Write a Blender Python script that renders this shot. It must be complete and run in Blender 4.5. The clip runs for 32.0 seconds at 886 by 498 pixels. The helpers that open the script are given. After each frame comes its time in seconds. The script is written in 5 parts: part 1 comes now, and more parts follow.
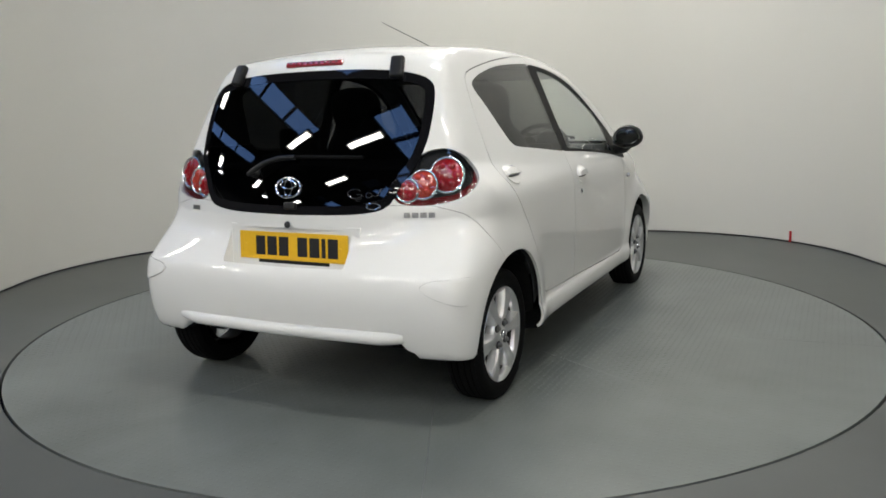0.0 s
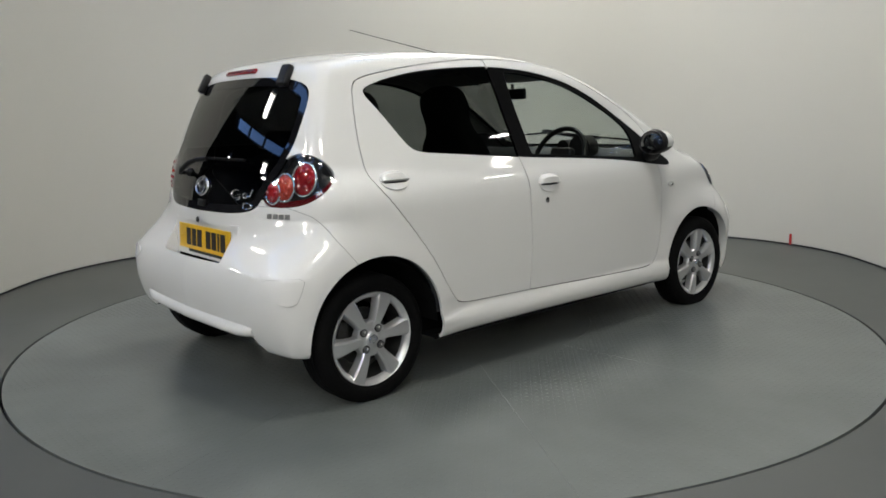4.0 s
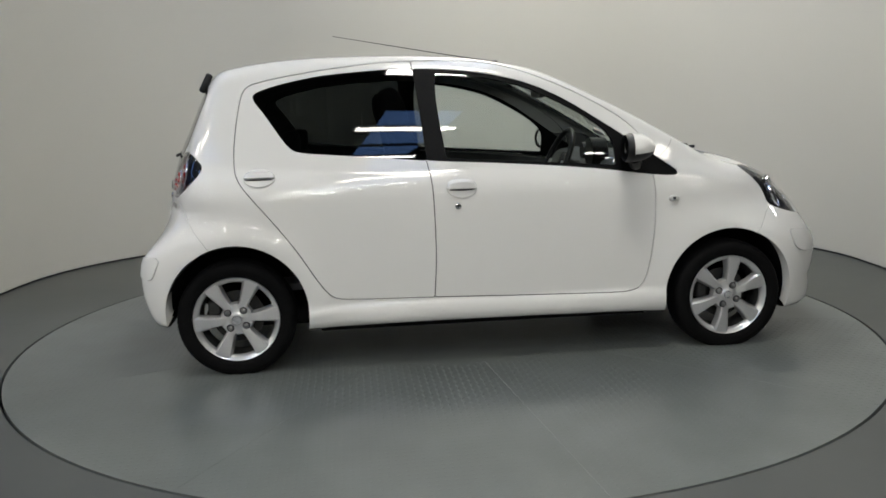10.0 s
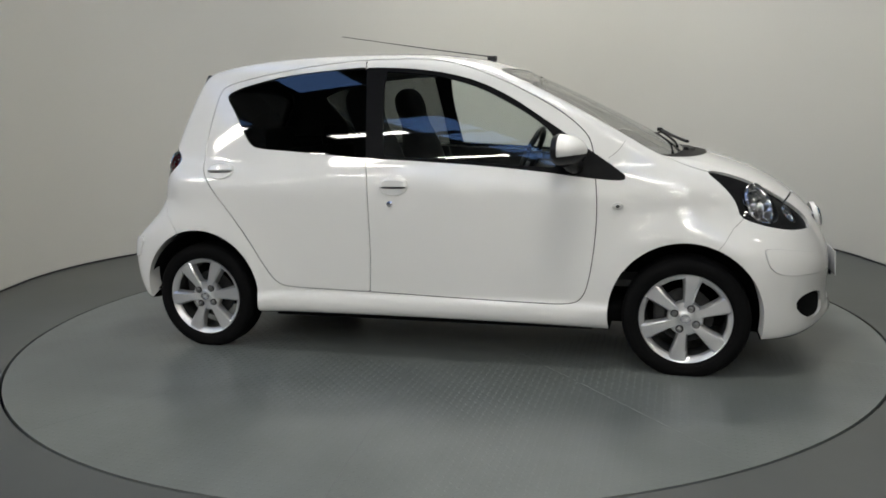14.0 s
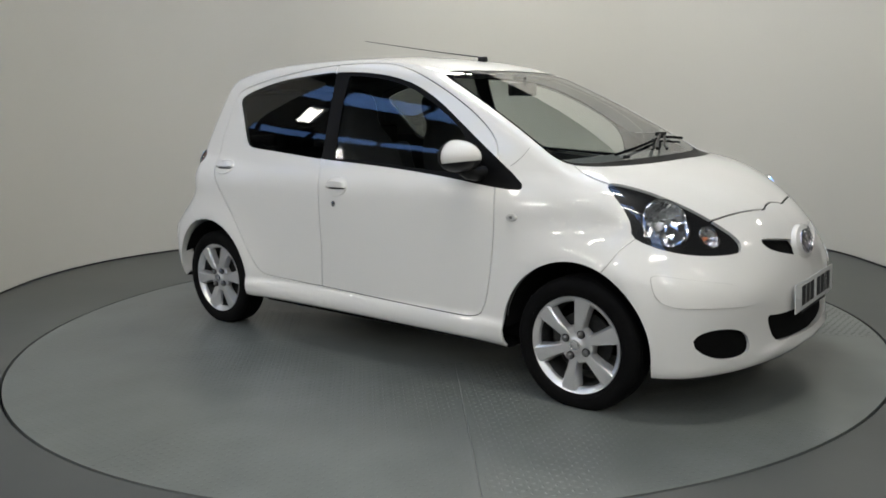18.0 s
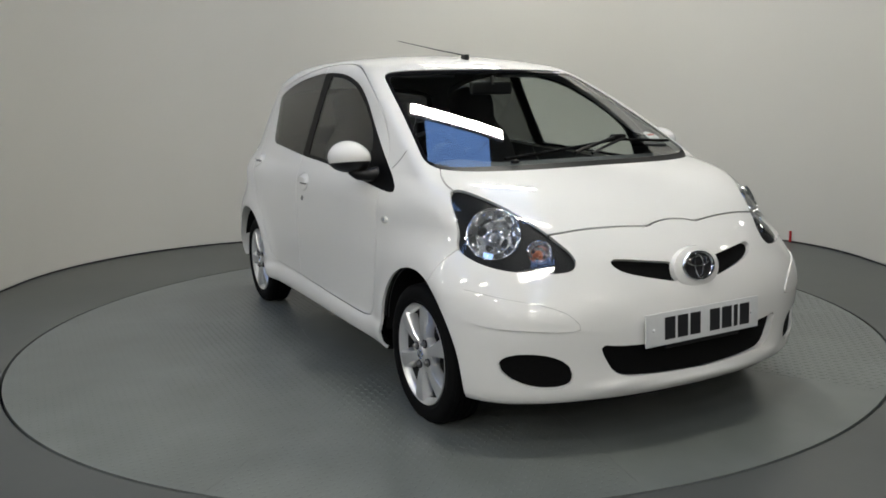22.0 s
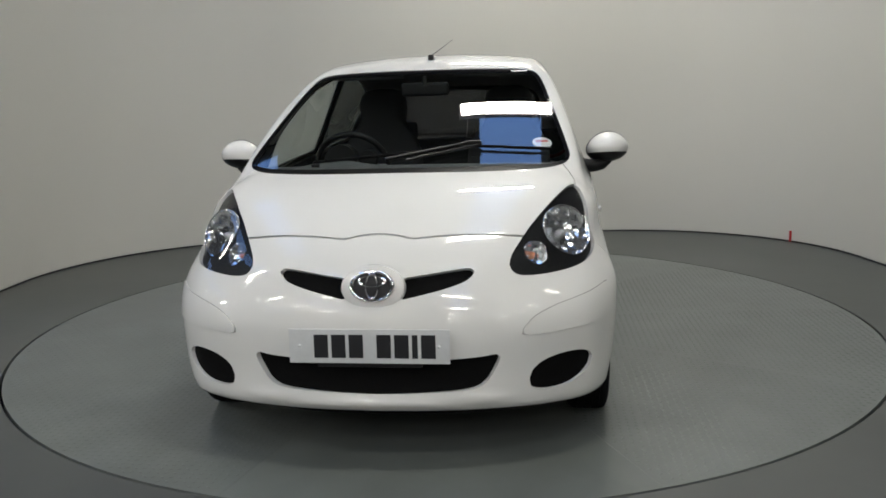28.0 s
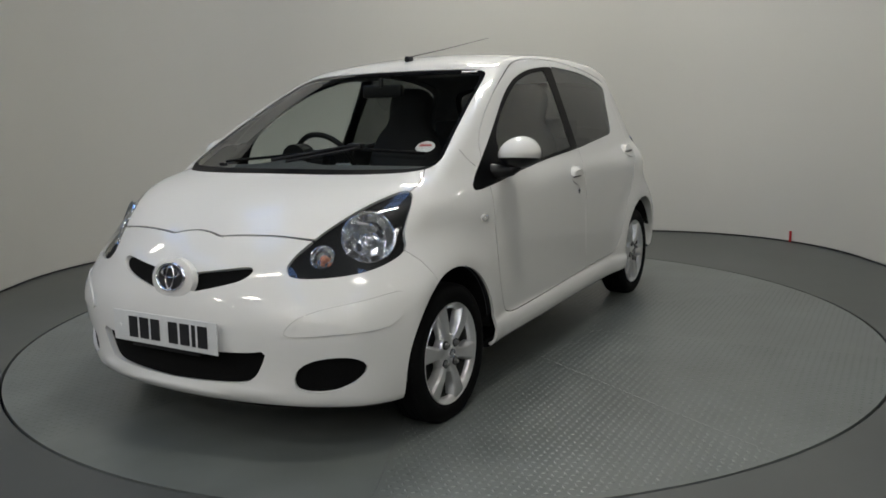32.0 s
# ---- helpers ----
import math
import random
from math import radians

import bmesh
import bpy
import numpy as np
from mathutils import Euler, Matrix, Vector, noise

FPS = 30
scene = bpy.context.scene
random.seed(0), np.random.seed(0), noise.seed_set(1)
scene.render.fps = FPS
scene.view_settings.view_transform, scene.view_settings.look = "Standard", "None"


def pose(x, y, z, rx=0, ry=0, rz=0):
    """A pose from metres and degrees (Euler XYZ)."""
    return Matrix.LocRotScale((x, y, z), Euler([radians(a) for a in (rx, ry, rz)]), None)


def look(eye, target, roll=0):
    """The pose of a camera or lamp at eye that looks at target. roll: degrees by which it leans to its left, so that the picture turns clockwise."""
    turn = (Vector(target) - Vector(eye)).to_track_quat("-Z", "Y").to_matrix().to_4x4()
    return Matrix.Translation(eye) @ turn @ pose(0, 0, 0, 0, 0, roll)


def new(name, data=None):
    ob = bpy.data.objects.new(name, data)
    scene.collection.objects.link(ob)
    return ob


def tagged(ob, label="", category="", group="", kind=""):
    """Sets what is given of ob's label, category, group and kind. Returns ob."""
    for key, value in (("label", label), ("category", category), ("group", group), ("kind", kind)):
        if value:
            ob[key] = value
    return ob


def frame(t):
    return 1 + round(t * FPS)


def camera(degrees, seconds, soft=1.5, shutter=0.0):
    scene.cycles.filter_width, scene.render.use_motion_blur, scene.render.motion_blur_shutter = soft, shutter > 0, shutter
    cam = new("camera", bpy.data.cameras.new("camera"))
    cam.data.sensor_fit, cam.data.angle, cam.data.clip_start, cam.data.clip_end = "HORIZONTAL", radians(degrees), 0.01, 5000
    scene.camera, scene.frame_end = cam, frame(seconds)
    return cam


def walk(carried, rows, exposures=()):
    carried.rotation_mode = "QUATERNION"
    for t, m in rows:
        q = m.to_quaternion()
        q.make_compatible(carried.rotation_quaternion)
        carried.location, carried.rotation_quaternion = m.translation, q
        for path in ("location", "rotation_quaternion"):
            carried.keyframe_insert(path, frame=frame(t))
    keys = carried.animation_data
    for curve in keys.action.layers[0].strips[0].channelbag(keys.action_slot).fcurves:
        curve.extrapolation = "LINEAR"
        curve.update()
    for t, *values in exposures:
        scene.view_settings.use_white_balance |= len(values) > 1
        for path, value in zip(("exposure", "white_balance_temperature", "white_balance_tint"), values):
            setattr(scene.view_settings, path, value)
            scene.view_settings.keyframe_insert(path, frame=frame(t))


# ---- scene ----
# The camera stands on its tripod in front of the turntable; it dips by a hair now and then.
cam = camera(58.13, 32.0, soft=1.7)
EYE = (0.0, -4.3587, 1.1427)
PAN, DIP, LEAN = 0.093, 9.747, -1.573
TILT = [(0, 0.058), (1, 0.005), (2, -0.043), (3, -0.115), (3.5, -0.143), (4.5, -0.127), (5.5, -0.093), (6, -0.082), (7, -0.099), (8, -0.143), (9, -0.16), (10, -0.137), (11, -0.105), (12, -0.06), (13, 0.132), (14, 0.084), (14.5, 0.067), (15.5, 0.043), (16.5, 0.002), (17, -0.033), (18, -0.045), (19, 0.035), (20, 0.055), (21, 0.046), (22, 0.071), (23, 0.079), (24, 0.095), (25, 0.078), (25.5, 0.082), (26.5, 0.091), (27.5, 0.097), (28, 0.091), (29, 0.032), (30, 0.072), (31, 0.046), (32, 0.063)]


def aim(extra):
    turn = Matrix.Rotation(radians(PAN), 4, "Z") @ Matrix.Rotation(radians(90 - DIP - extra), 4, "X")
    return Matrix.Translation(EYE) @ turn @ Matrix.Rotation(radians(LEAN), 4, "Z")


EXPOSURES = [(0.0, 0.30), (1.0, 0.22), (3.0, 0.18), (7.0, 0.18), (9.0, 0.13), (10.0, 0.05), (13.0, 0.02), (17.0, 0.10), (19.0, 0.07), (25.0, 0.01), (28.0, -0.10), (30.0, -0.06), (31.0, -0.20), (32.0, -0.30)]
walk(cam, [(t, aim(extra)) for t, extra in TILT], EXPOSURES)

# Turntable: centre at the origin, its heading in degrees at each second.
SPIN = [(0, 63.62), (1, 57.93), (2, 52.12), (3, 46.07), (3.5, 43.11), (4.5, 37.43), (5.5, 31.86), (6, 29.06), (7, 23.42), (8, 17.8), (9, 12.23), (10, 6.62), (11, 0.75), (12, -4.6), (13, -10.19), (14, -16.27), (14.5, -19.34), (15.5, -25.14), (16.5, -30.8), (17, -33.68), (18, -39.48), (19, -45.26), (20, -51.04), (21, -56.75), (22, -62.39), (23, -68.03), (24, -73.85), (25, -79.65), (25.5, -82.54), (26.5, -88.24), (27.5, -94.01), (28, -96.96), (29, -102.89), (30, -108.78), (31, -114.64), (32, -120.38)]
RIM = 2.2086
CAR_AT = (0.1096, -0.0050)

# ---- light ----
scene.view_settings.exposure = 0.0
world = bpy.data.worlds.new("hall_world")
scene.world = world
world.use_nodes = True
world.node_tree.nodes["Background"].inputs[0].default_value = (0.30, 0.42, 0.65, 1)
world.node_tree.nodes["Background"].inputs[1].default_value = 0.05


def area_lamp(name, at, target, sx, sy, watts, colour):
    data = bpy.data.lights.new(name, "AREA")
    data.shape, data.size, data.size_y, data.energy, data.color = "RECTANGLE", sx, sy, watts, colour
    ob = new(name, data)
    ob.matrix_world = look(at, target)
    return ob


# ---- materials ----
def material(name, colour, rough=0.5, metal=0.0, coat=0.0, grain=0.0, grain_scale=40.0, stain=0.0, stain_scale=2.0, bump=0.0, bump_scale=200.0, spec=0.5, ior=1.5, trans=0.0, alpha=1.0, glow=None, glow_power=0.0):
    m = bpy.data.materials.new(name)
    m.use_nodes = True
    nt = m.node_tree
    b = nt.nodes["Principled BSDF"]
    b.inputs["Base Color"].default_value = (*colour, 1)
    b.inputs["Roughness"].default_value = rough
    b.inputs["Metallic"].default_value = metal
    b.inputs["Coat Weight"].default_value = coat
    b.inputs["Coat Roughness"].default_value = 0.03
    b.inputs["Specular IOR Level"].default_value = spec
    b.inputs["IOR"].default_value = ior
    b.inputs["Transmission Weight"].default_value = trans
    b.inputs["Alpha"].default_value = alpha
    if glow:
        b.inputs["Emission Color"].default_value = (*glow, 1)
        b.inputs["Emission Strength"].default_value = glow_power
    tc = nt.nodes.new("ShaderNodeTexCoord")

    def noise_tex(scale, detail=4.0):
        n = nt.nodes.new("ShaderNodeTexNoise")
        n.inputs["Scale"].default_value, n.inputs["Detail"].default_value = scale, detail
        nt.links.new(tc.outputs["Object"], n.inputs["Vector"])
        return n

    def remap(sock, lo, hi):
        r = nt.nodes.new("ShaderNodeMapRange")
        r.clamp = False
        r.inputs["To Min"].default_value, r.inputs["To Max"].default_value = lo, hi
        r.inputs["From Min"].default_value, r.inputs["From Max"].default_value = 0.3, 0.7
        nt.links.new(sock, r.inputs["Value"])
        return r.outputs[0]

    last = None
    for amount, scale in ((grain, grain_scale), (stain, stain_scale)):
        if amount:
            n = noise_tex(scale)
            factor = remap(n.outputs["Fac"], 1 - amount, 1 + amount)
            mix = nt.nodes.new("ShaderNodeVectorMath")
            mix.operation = "SCALE"
            if last is None:
                mix.inputs[0].default_value = colour
            else:
                nt.links.new(last, mix.inputs[0])
            nt.links.new(factor, mix.inputs["Scale"])
            last = mix.outputs[0]
    if last is not None:
        nt.links.new(last, b.inputs["Base Color"])
    if bump:
        n = noise_tex(bump_scale)
        bp = nt.nodes.new("ShaderNodeBump")
        bp.inputs["Strength"].default_value, bp.inputs["Distance"].default_value = bump, 0.002
        nt.links.new(n.outputs["Fac"], bp.inputs["Height"])
        nt.links.new(bp.outputs[0], b.inputs["Normal"])
    return m


M_WALL = material("studio_white_paint", (0.57, 0.56, 0.518), 0.75, stain=0.015, stain_scale=0.8, bump=0.15, bump_scale=60)
M_FLOOR = material("grey_floor_paint", (0.066, 0.071, 0.067), 0.40, grain=0.03, grain_scale=9, stain=0.12, stain_scale=1.1, bump=0.06, bump_scale=90)
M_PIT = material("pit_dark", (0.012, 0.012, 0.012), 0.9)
M_PAINT = material("white_car_paint", (0.73, 0.726, 0.703), 0.45, spec=0.12, coat=1.0, grain=0.006, grain_scale=600)
M_BLACK = material("black_plastic", (0.007, 0.007, 0.0075), 0.42, spec=0.3, grain=0.15, grain_scale=300, bump=0.1, bump_scale=900)
M_RUBBER = material("tyre_rubber", (0.004, 0.004, 0.0042), 0.7, spec=0.08, grain=0.2, grain_scale=80, stain=0.2, stain_scale=9)
M_SEAL = material("seal_black", (0.010, 0.010, 0.011), 0.35)
M_UNDER = material("underbody_black", (0.005, 0.005, 0.005), 0.9, grain=0.2, spec=0.15)
M_TRIM = material("interior_grey", (0.075, 0.077, 0.080), 0.7, grain=0.15, grain_scale=120, bump=0.15, bump_scale=500)
M_TRIM_LIGHT = material("interior_headlining", (0.40, 0.40, 0.39), 0.85, grain=0.06, grain_scale=200)
M_SEAT = material("seat_cloth", (0.028, 0.028, 0.030), 0.9, grain=0.25, grain_scale=220, bump=0.3, bump_scale=700)
M_ALLOY = material("alloy_silver", (0.64, 0.645, 0.65), 0.30, metal=0.72, coat=0.4, grain=0.03, grain_scale=300)
M_CHROME = material("chrome", (0.85, 0.86, 0.88), 0.06, metal=1.0)
M_STEEL = material("brake_steel", (0.28, 0.28, 0.28), 0.4, metal=0.9, grain=0.2, grain_scale=60)
M_CEIL = material("hall_dark_roof", (0.060, 0.061, 0.065), 0.8, stain=0.2, stain_scale=0.5)

# ---- helpers for meshes ----
def link_mesh(name, verts, faces, mat, parent=None, label="", smooth=False):
    me = bpy.data.meshes.new(name)
    me.from_pydata([tuple(map(float, v)) for v in verts], [], [tuple(map(int, f)) for f in faces])
    me.materials.append(mat)
    if smooth:
        me.shade_smooth()
    me.update()
    ob = new(name, me)
    if parent is not None:
        ob.parent = parent
    if label:
        ob["label"] = label
    return ob


def part(name, bm, mat, parent, label="", smooth=True, sharp=40):
    bmesh.ops.recalc_face_normals(bm, faces=bm.faces)
    me = bpy.data.meshes.new(name)
    bm.to_mesh(me)
    bm.free()
    me.materials.append(mat)
    if smooth:
        me.shade_smooth()
        me.set_sharp_from_angle(angle=radians(sharp))
    ob = new(name, me)
    ob.parent = parent
    if label:
        ob["label"] = label
    return ob


def add_box(bm, cx, cy, cz, sx, sy, sz, bevel=0.0, m=None):
    r = bmesh.ops.create_cube(bm, size=1.0, matrix=(m or Matrix()) @ Matrix.Translation((cx, cy, cz)) @ Matrix.Diagonal((sx, sy, sz, 1)))
    if bevel:
        edges = list({e for v in r["verts"] for e in v.link_edges})
        bmesh.ops.bevel(bm, geom=edges, offset=bevel, segments=3, profile=0.6, affect="EDGES")
    return bm


def add_tube(bm, path, radius, sides=8, taper=None):
    rings = []
    pts = [Vector(p) for p in path]
    for i, p in enumerate(pts):
        d = (pts[min(i + 1, len(pts) - 1)] - pts[max(i - 1, 0)]).normalized()
        q = d.to_track_quat("Z", "Y")
        r = radius if taper is None else radius + (taper - radius) * i / (len(pts) - 1)
        rings.append([bm.verts.new(p + q @ Vector((math.cos(a) * r, math.sin(a) * r, 0))) for a in np.linspace(0, 2 * math.pi, sides, endpoint=False)])
    for a, b in zip(rings, rings[1:]):
        for k in range(sides):
            bm.faces.new((a[k], a[(k + 1) % sides], b[(k + 1) % sides], b[k]))
    bm.faces.new(rings[0][::-1])
    bm.faces.new(rings[-1])
    return bm


def add_lathe(bm, profile, sides=48, axis="Y"):
    """Turn a list of (radius, along) round the axis."""
    rings = []
    for r, h in profile:
        ring = []
        for a in np.linspace(0, 2 * math.pi, sides, endpoint=False):
            u, v = math.cos(a) * r, math.sin(a) * r
            ring.append(bm.verts.new((u, h, v) if axis == "Y" else ((u, v, h) if axis == "Z" else (h, u, v))))
        rings.append(ring)
    for a, b in zip(rings, rings[1:]):
        for k in range(sides):
            bm.faces.new((a[k], a[(k + 1) % sides], b[(k + 1) % sides], b[k]))
    return rings


def bm_new():
    return bmesh.new()


# ---- studio ----
def plan_loop(w, back, front, left, right, n=18):
    """The wall's line in plan: two straight sides and a straight back, joined by two round corners."""
    pts = [(-w, front)]
    for k in range(n + 1):
        a = math.pi - k * math.pi / 2 / n
        pts.append((-w + left + left * math.cos(a), back - left + left * math.sin(a)))
    for k in range(n + 1):
        a = math.pi / 2 - k * math.pi / 2 / n
        pts.append((w - right + right * math.cos(a), back - right + right * math.sin(a)))
    pts.append((w, front))
    return pts


SIDE_END = 0.5


def build_studio():
    top = 3.3
    inner, outer = plan_loop(3.05, 2.97, SIDE_END, 1.72, 1.60), plan_loop(3.17, 3.09, SIDE_END, 1.84, 1.72)
    n = len(inner)
    verts = [(x, y, z) for z in (0.012, top) for line in (inner, outer) for x, y in line]
    faces = []
    for k in range(n - 1):
        a, b = k, k + 1
        faces += [(a, b, 2 * n + b, 2 * n + a), (n + b, n + a, 3 * n + a, 3 * n + b), (2 * n + a, 2 * n + b, 3 * n + b, 3 * n + a), (a, n + a, n + b, b)]
    faces += [(0, 2 * n, 3 * n, n), (n - 1, 2 * n - 1, 4 * n - 1, 3 * n - 1)]
    wall = link_mesh("wall_cove", verts, faces, M_WALL, smooth=True)
    wall.data.set_sharp_from_angle(angle=radians(40))
    tagged(wall, "seamless off-white studio wall with rounded corners", "wall", kind="structure")
    # dark joint where the wall meets the floor
    verts = [(x, y, z) for z in (0.0005, 0.0118) for line in (plan_loop(3.046, 2.966, SIDE_END, 1.716, 1.596), outer) for x, y in line]
    joint = link_mesh("baseboard", verts, faces, M_SEAL)
    tagged(joint, "thin dark joint along the foot of the studio wall", "skirting", kind="structure")
    # floor with a round opening for the turntable
    seg, hole = 160, RIM + 0.007
    ring = [(hole * math.cos(a), hole * math.sin(a)) for a in np.linspace(0, 2 * math.pi, seg, endpoint=False)]
    mid = [(2.9 * math.cos(a), 2.9 * math.sin(a)) for a in np.linspace(0, 2 * math.pi, seg, endpoint=False)]
    far = [(26 * math.cos(a), 26 * math.sin(a)) for a in np.linspace(0, 2 * math.pi, seg, endpoint=False)]
    verts = [(x, y, 0) for x, y in ring] + [(x, y, 0) for x, y in mid] + [(x, y, 0) for x, y in far] + [(x, y, -0.06) for x, y in ring]
    faces = []
    for k in range(seg):
        j = (k + 1) % seg
        faces += [(k, seg + k, seg + j, j), (seg + k, 2 * seg + k, 2 * seg + j, seg + j), (3 * seg + k, k, j, 3 * seg + j)]
    floor = link_mesh("floor", verts, faces, M_FLOOR)
    tagged(floor, "grey painted concrete studio floor with scuffs", "floor", kind="structure")
    seam = link_mesh("floor_seam", [(-3.04, 0.147, 0.0012), (-2.46, 0.150, 0.0012), (-2.46, 0.157, 0.0012), (-3.04, 0.156, 0.0012)], [(0, 1, 2, 3)], M_SEAL)
    tagged(seam, "thin dark filled seam in the concrete floor", "seam", kind="structure")
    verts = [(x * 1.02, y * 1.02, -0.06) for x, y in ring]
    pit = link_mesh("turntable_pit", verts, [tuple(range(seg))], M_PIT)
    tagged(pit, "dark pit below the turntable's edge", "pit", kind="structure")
    return wall


def tread_mesh(r0, r1, a0, a1, inner, outer):
    """Raised lozenges of the tread plate on one sector, alternating in direction."""
    pitch = 0.030
    n = int(r1 / pitch) + 1
    i, j = np.meshgrid(np.arange(-n, n + 1), np.arange(-n, n + 1), indexing="ij")
    x, y = (i * pitch).ravel(), (j * pitch).ravel()
    flip = ((i + j) % 2).ravel()
    r, a = np.hypot(x, y), np.arctan2(y, x) % (2 * math.pi)
    span = (a - a0) % (2 * math.pi)
    edge = np.minimum(span, (a1 - a0) - span) * r
    keep = (r > r0 + 0.02) & (r < r1 - 0.02) & (span < (a1 - a0)) & (edge > 0.018)
    x, y, flip = x[keep], y[keep], flip[keep]
    t = np.where(flip, math.pi / 4, -math.pi / 4)
    ux, uy = np.cos(t), np.sin(t)
    half, wide = 0.0130, 0.0046
    base = np.array([(-half, 0, 0), (0, -wide, 0), (half, 0, 0), (0, wide, 0), (-half * 0.45, 0, 1), (half * 0.45, 0, 1)])
    # the pattern is worn and painted flat to a different depth on each plate
    high = 0.0021 * (inner + (outer - inner) * np.clip((np.hypot(x, y) - 1.25) / 0.35, 0, 1))
    keep = high > 0.0006
    x, y, ux, uy, high = x[keep], y[keep], ux[keep], uy[keep], high[keep]
    vx = x[:, None] + base[:, 0] * ux[:, None] - base[:, 1] * uy[:, None]
    vy = y[:, None] + base[:, 0] * uy[:, None] + base[:, 1] * ux[:, None]
    verts = np.stack([vx, vy, base[:, 2] * high[:, None]], -1).reshape(-1, 3)
    tri = np.array([(0, 1, 4), (1, 5, 4), (1, 2, 5), (2, 3, 5), (3, 4, 5), (3, 0, 4)])
    faces = (np.arange(len(x))[:, None, None] * 6 + tri).reshape(-1, 3)
    me = bpy.data.meshes.new("tread")
    me.vertices.add(len(verts))
    me.vertices.foreach_set("co", verts.astype(np.float32).ravel())
    me.loops.add(faces.size)
    me.loops.foreach_set("vertex_index", faces.astype(np.int32).ravel())
    me.polygons.add(len(faces))
    me.polygons.foreach_set("loop_start", np.arange(0, faces.size, 3, dtype=np.int32))
    me.update(calc_edges=True)
    me.shade_smooth()
    me.materials.append(M_PLATE)
    return me


# how much of the tread is left near the middle and near the rim of each sector plate
TREAD_LEFT = ((1.15, 1.15), (1.2, 1.1), (0.9, 0.7), (0.7, 0.4), (0.6, 0.3), (0.8, 0.3), (1.0, 0.3), (0.9, 0.45), (1.1, 0.6), (0.3, 0.2))


def build_turntable():
    """Ten sector plates round a centre plate, with fine open joints."""
    disc = new("turntable")
    outer, core, gap = RIM - 0.006, 0.80, 0.0005
    seg = 20
    for k in range(10):
        a0, a1 = radians(24 + 36 * k), radians(60 + 36 * k)
        arc = []
        for r, count in ((core + gap, 8), (outer, seg)):
            d = gap / r
            arc.append([(r * math.cos(a), r * math.sin(a)) for a in np.linspace(a0 + d, a1 - d, count)])
        loop = arc[0] + arc[1][::-1]
        n = len(loop)
        verts = [(x, y, 0.0) for x, y in loop] + [(x, y, -0.03) for x, y in loop]
        faces = [tuple(range(n))[::-1], tuple(range(n, 2 * n))] + [(i, (i + 1) % n, n + (i + 1) % n, n + i) for i in range(n)]
        plate = link_mesh("sector_plate", verts, faces, M_PLATE, disc)
        tread = new("tread", tread_mesh(core, outer, a0, a1, *TREAD_LEFT[k]))
        tread.parent = plate
        tread["kind"] = "stuff"
    ring = [(core * math.cos(a), core * math.sin(a)) for a in np.linspace(0, 2 * math.pi, 72, endpoint=False)]
    verts = [(x, y, z) for z in (0.0, -0.03) for x, y in ring]
    link_mesh("centre_plate", verts, [tuple(range(72)), tuple(range(143, 71, -1))] + [(i, 72 + i, 72 + (i + 1) % 72, (i + 1) % 72) for i in range(72)], M_PLATE, disc)
    return tagged(disc, "round grey-painted tread-plate turntable set flush in floor", "turntable")


def build_hall():
    """The dark hall round and above the open-topped studio."""
    verts = [(x, y, z) for z in (0, 7.0) for x, y in ((-14, -25), (14, -25), (14, 9), (-14, 9))]
    walls = link_mesh("wall_hall", verts, [(0, 1, 5, 4), (1, 2, 6, 5), (2, 3, 7, 6), (3, 0, 4, 7)], M_CEIL)
    tagged(walls, "dark unlit outer walls of the hall", "wall", kind="structure")


def add_marks(m, marks):
    """Small ragged dark scuffs at given places (x, y, reach) of the thing's own plane."""
    nt = m.node_tree
    b = nt.nodes["Principled BSDF"]
    tc = nt.nodes.new("ShaderNodeTexCoord")
    rag = nt.nodes.new("ShaderNodeTexNoise")
    rag.inputs["Scale"].default_value, rag.inputs["Detail"].default_value = 34.0, 3.0
    nt.links.new(tc.outputs["Object"], rag.inputs["Vector"])
    total = None
    for x, y, reach in marks:
        d = nt.nodes.new("ShaderNodeVectorMath")
        d.operation = "DISTANCE"
        d.inputs[1].default_value = (x, y, 0.0)
        nt.links.new(tc.outputs["Object"], d.inputs[0])
        near = nt.nodes.new("ShaderNodeMapRange")
        near.inputs["From Min"].default_value, near.inputs["From Max"].default_value = 0.0, reach
        near.inputs["To Min"].default_value, near.inputs["To Max"].default_value = 0.62, 0.0
        nt.links.new(d.outputs["Value"], near.inputs["Value"])
        if total is None:
            total = near.outputs[0]
        else:
            add = nt.nodes.new("ShaderNodeMath")
            nt.links.new(total, add.inputs[0])
            nt.links.new(near.outputs[0], add.inputs[1])
            total = add.outputs[0]
    edge = nt.nodes.new("ShaderNodeMath")
    nt.links.new(total, edge.inputs[0])
    nt.links.new(rag.outputs["Fac"], edge.inputs[1])
    mask = nt.nodes.new("ShaderNodeMapRange")
    mask.inputs["From Min"].default_value, mask.inputs["From Max"].default_value = 0.95, 1.16
    mask.inputs["To Min"].default_value, mask.inputs["To Max"].default_value = 1.0, 0.70
    nt.links.new(edge.outputs[0], mask.inputs["Value"])
    link = b.inputs["Base Color"].links[0]
    scale = nt.nodes.new("ShaderNodeVectorMath")
    scale.operation = "SCALE"
    nt.links.new(link.from_socket, scale.inputs[0])
    nt.links.new(mask.outputs[0], scale.inputs["Scale"])
    nt.links.new(scale.outputs[0], b.inputs["Base Color"])


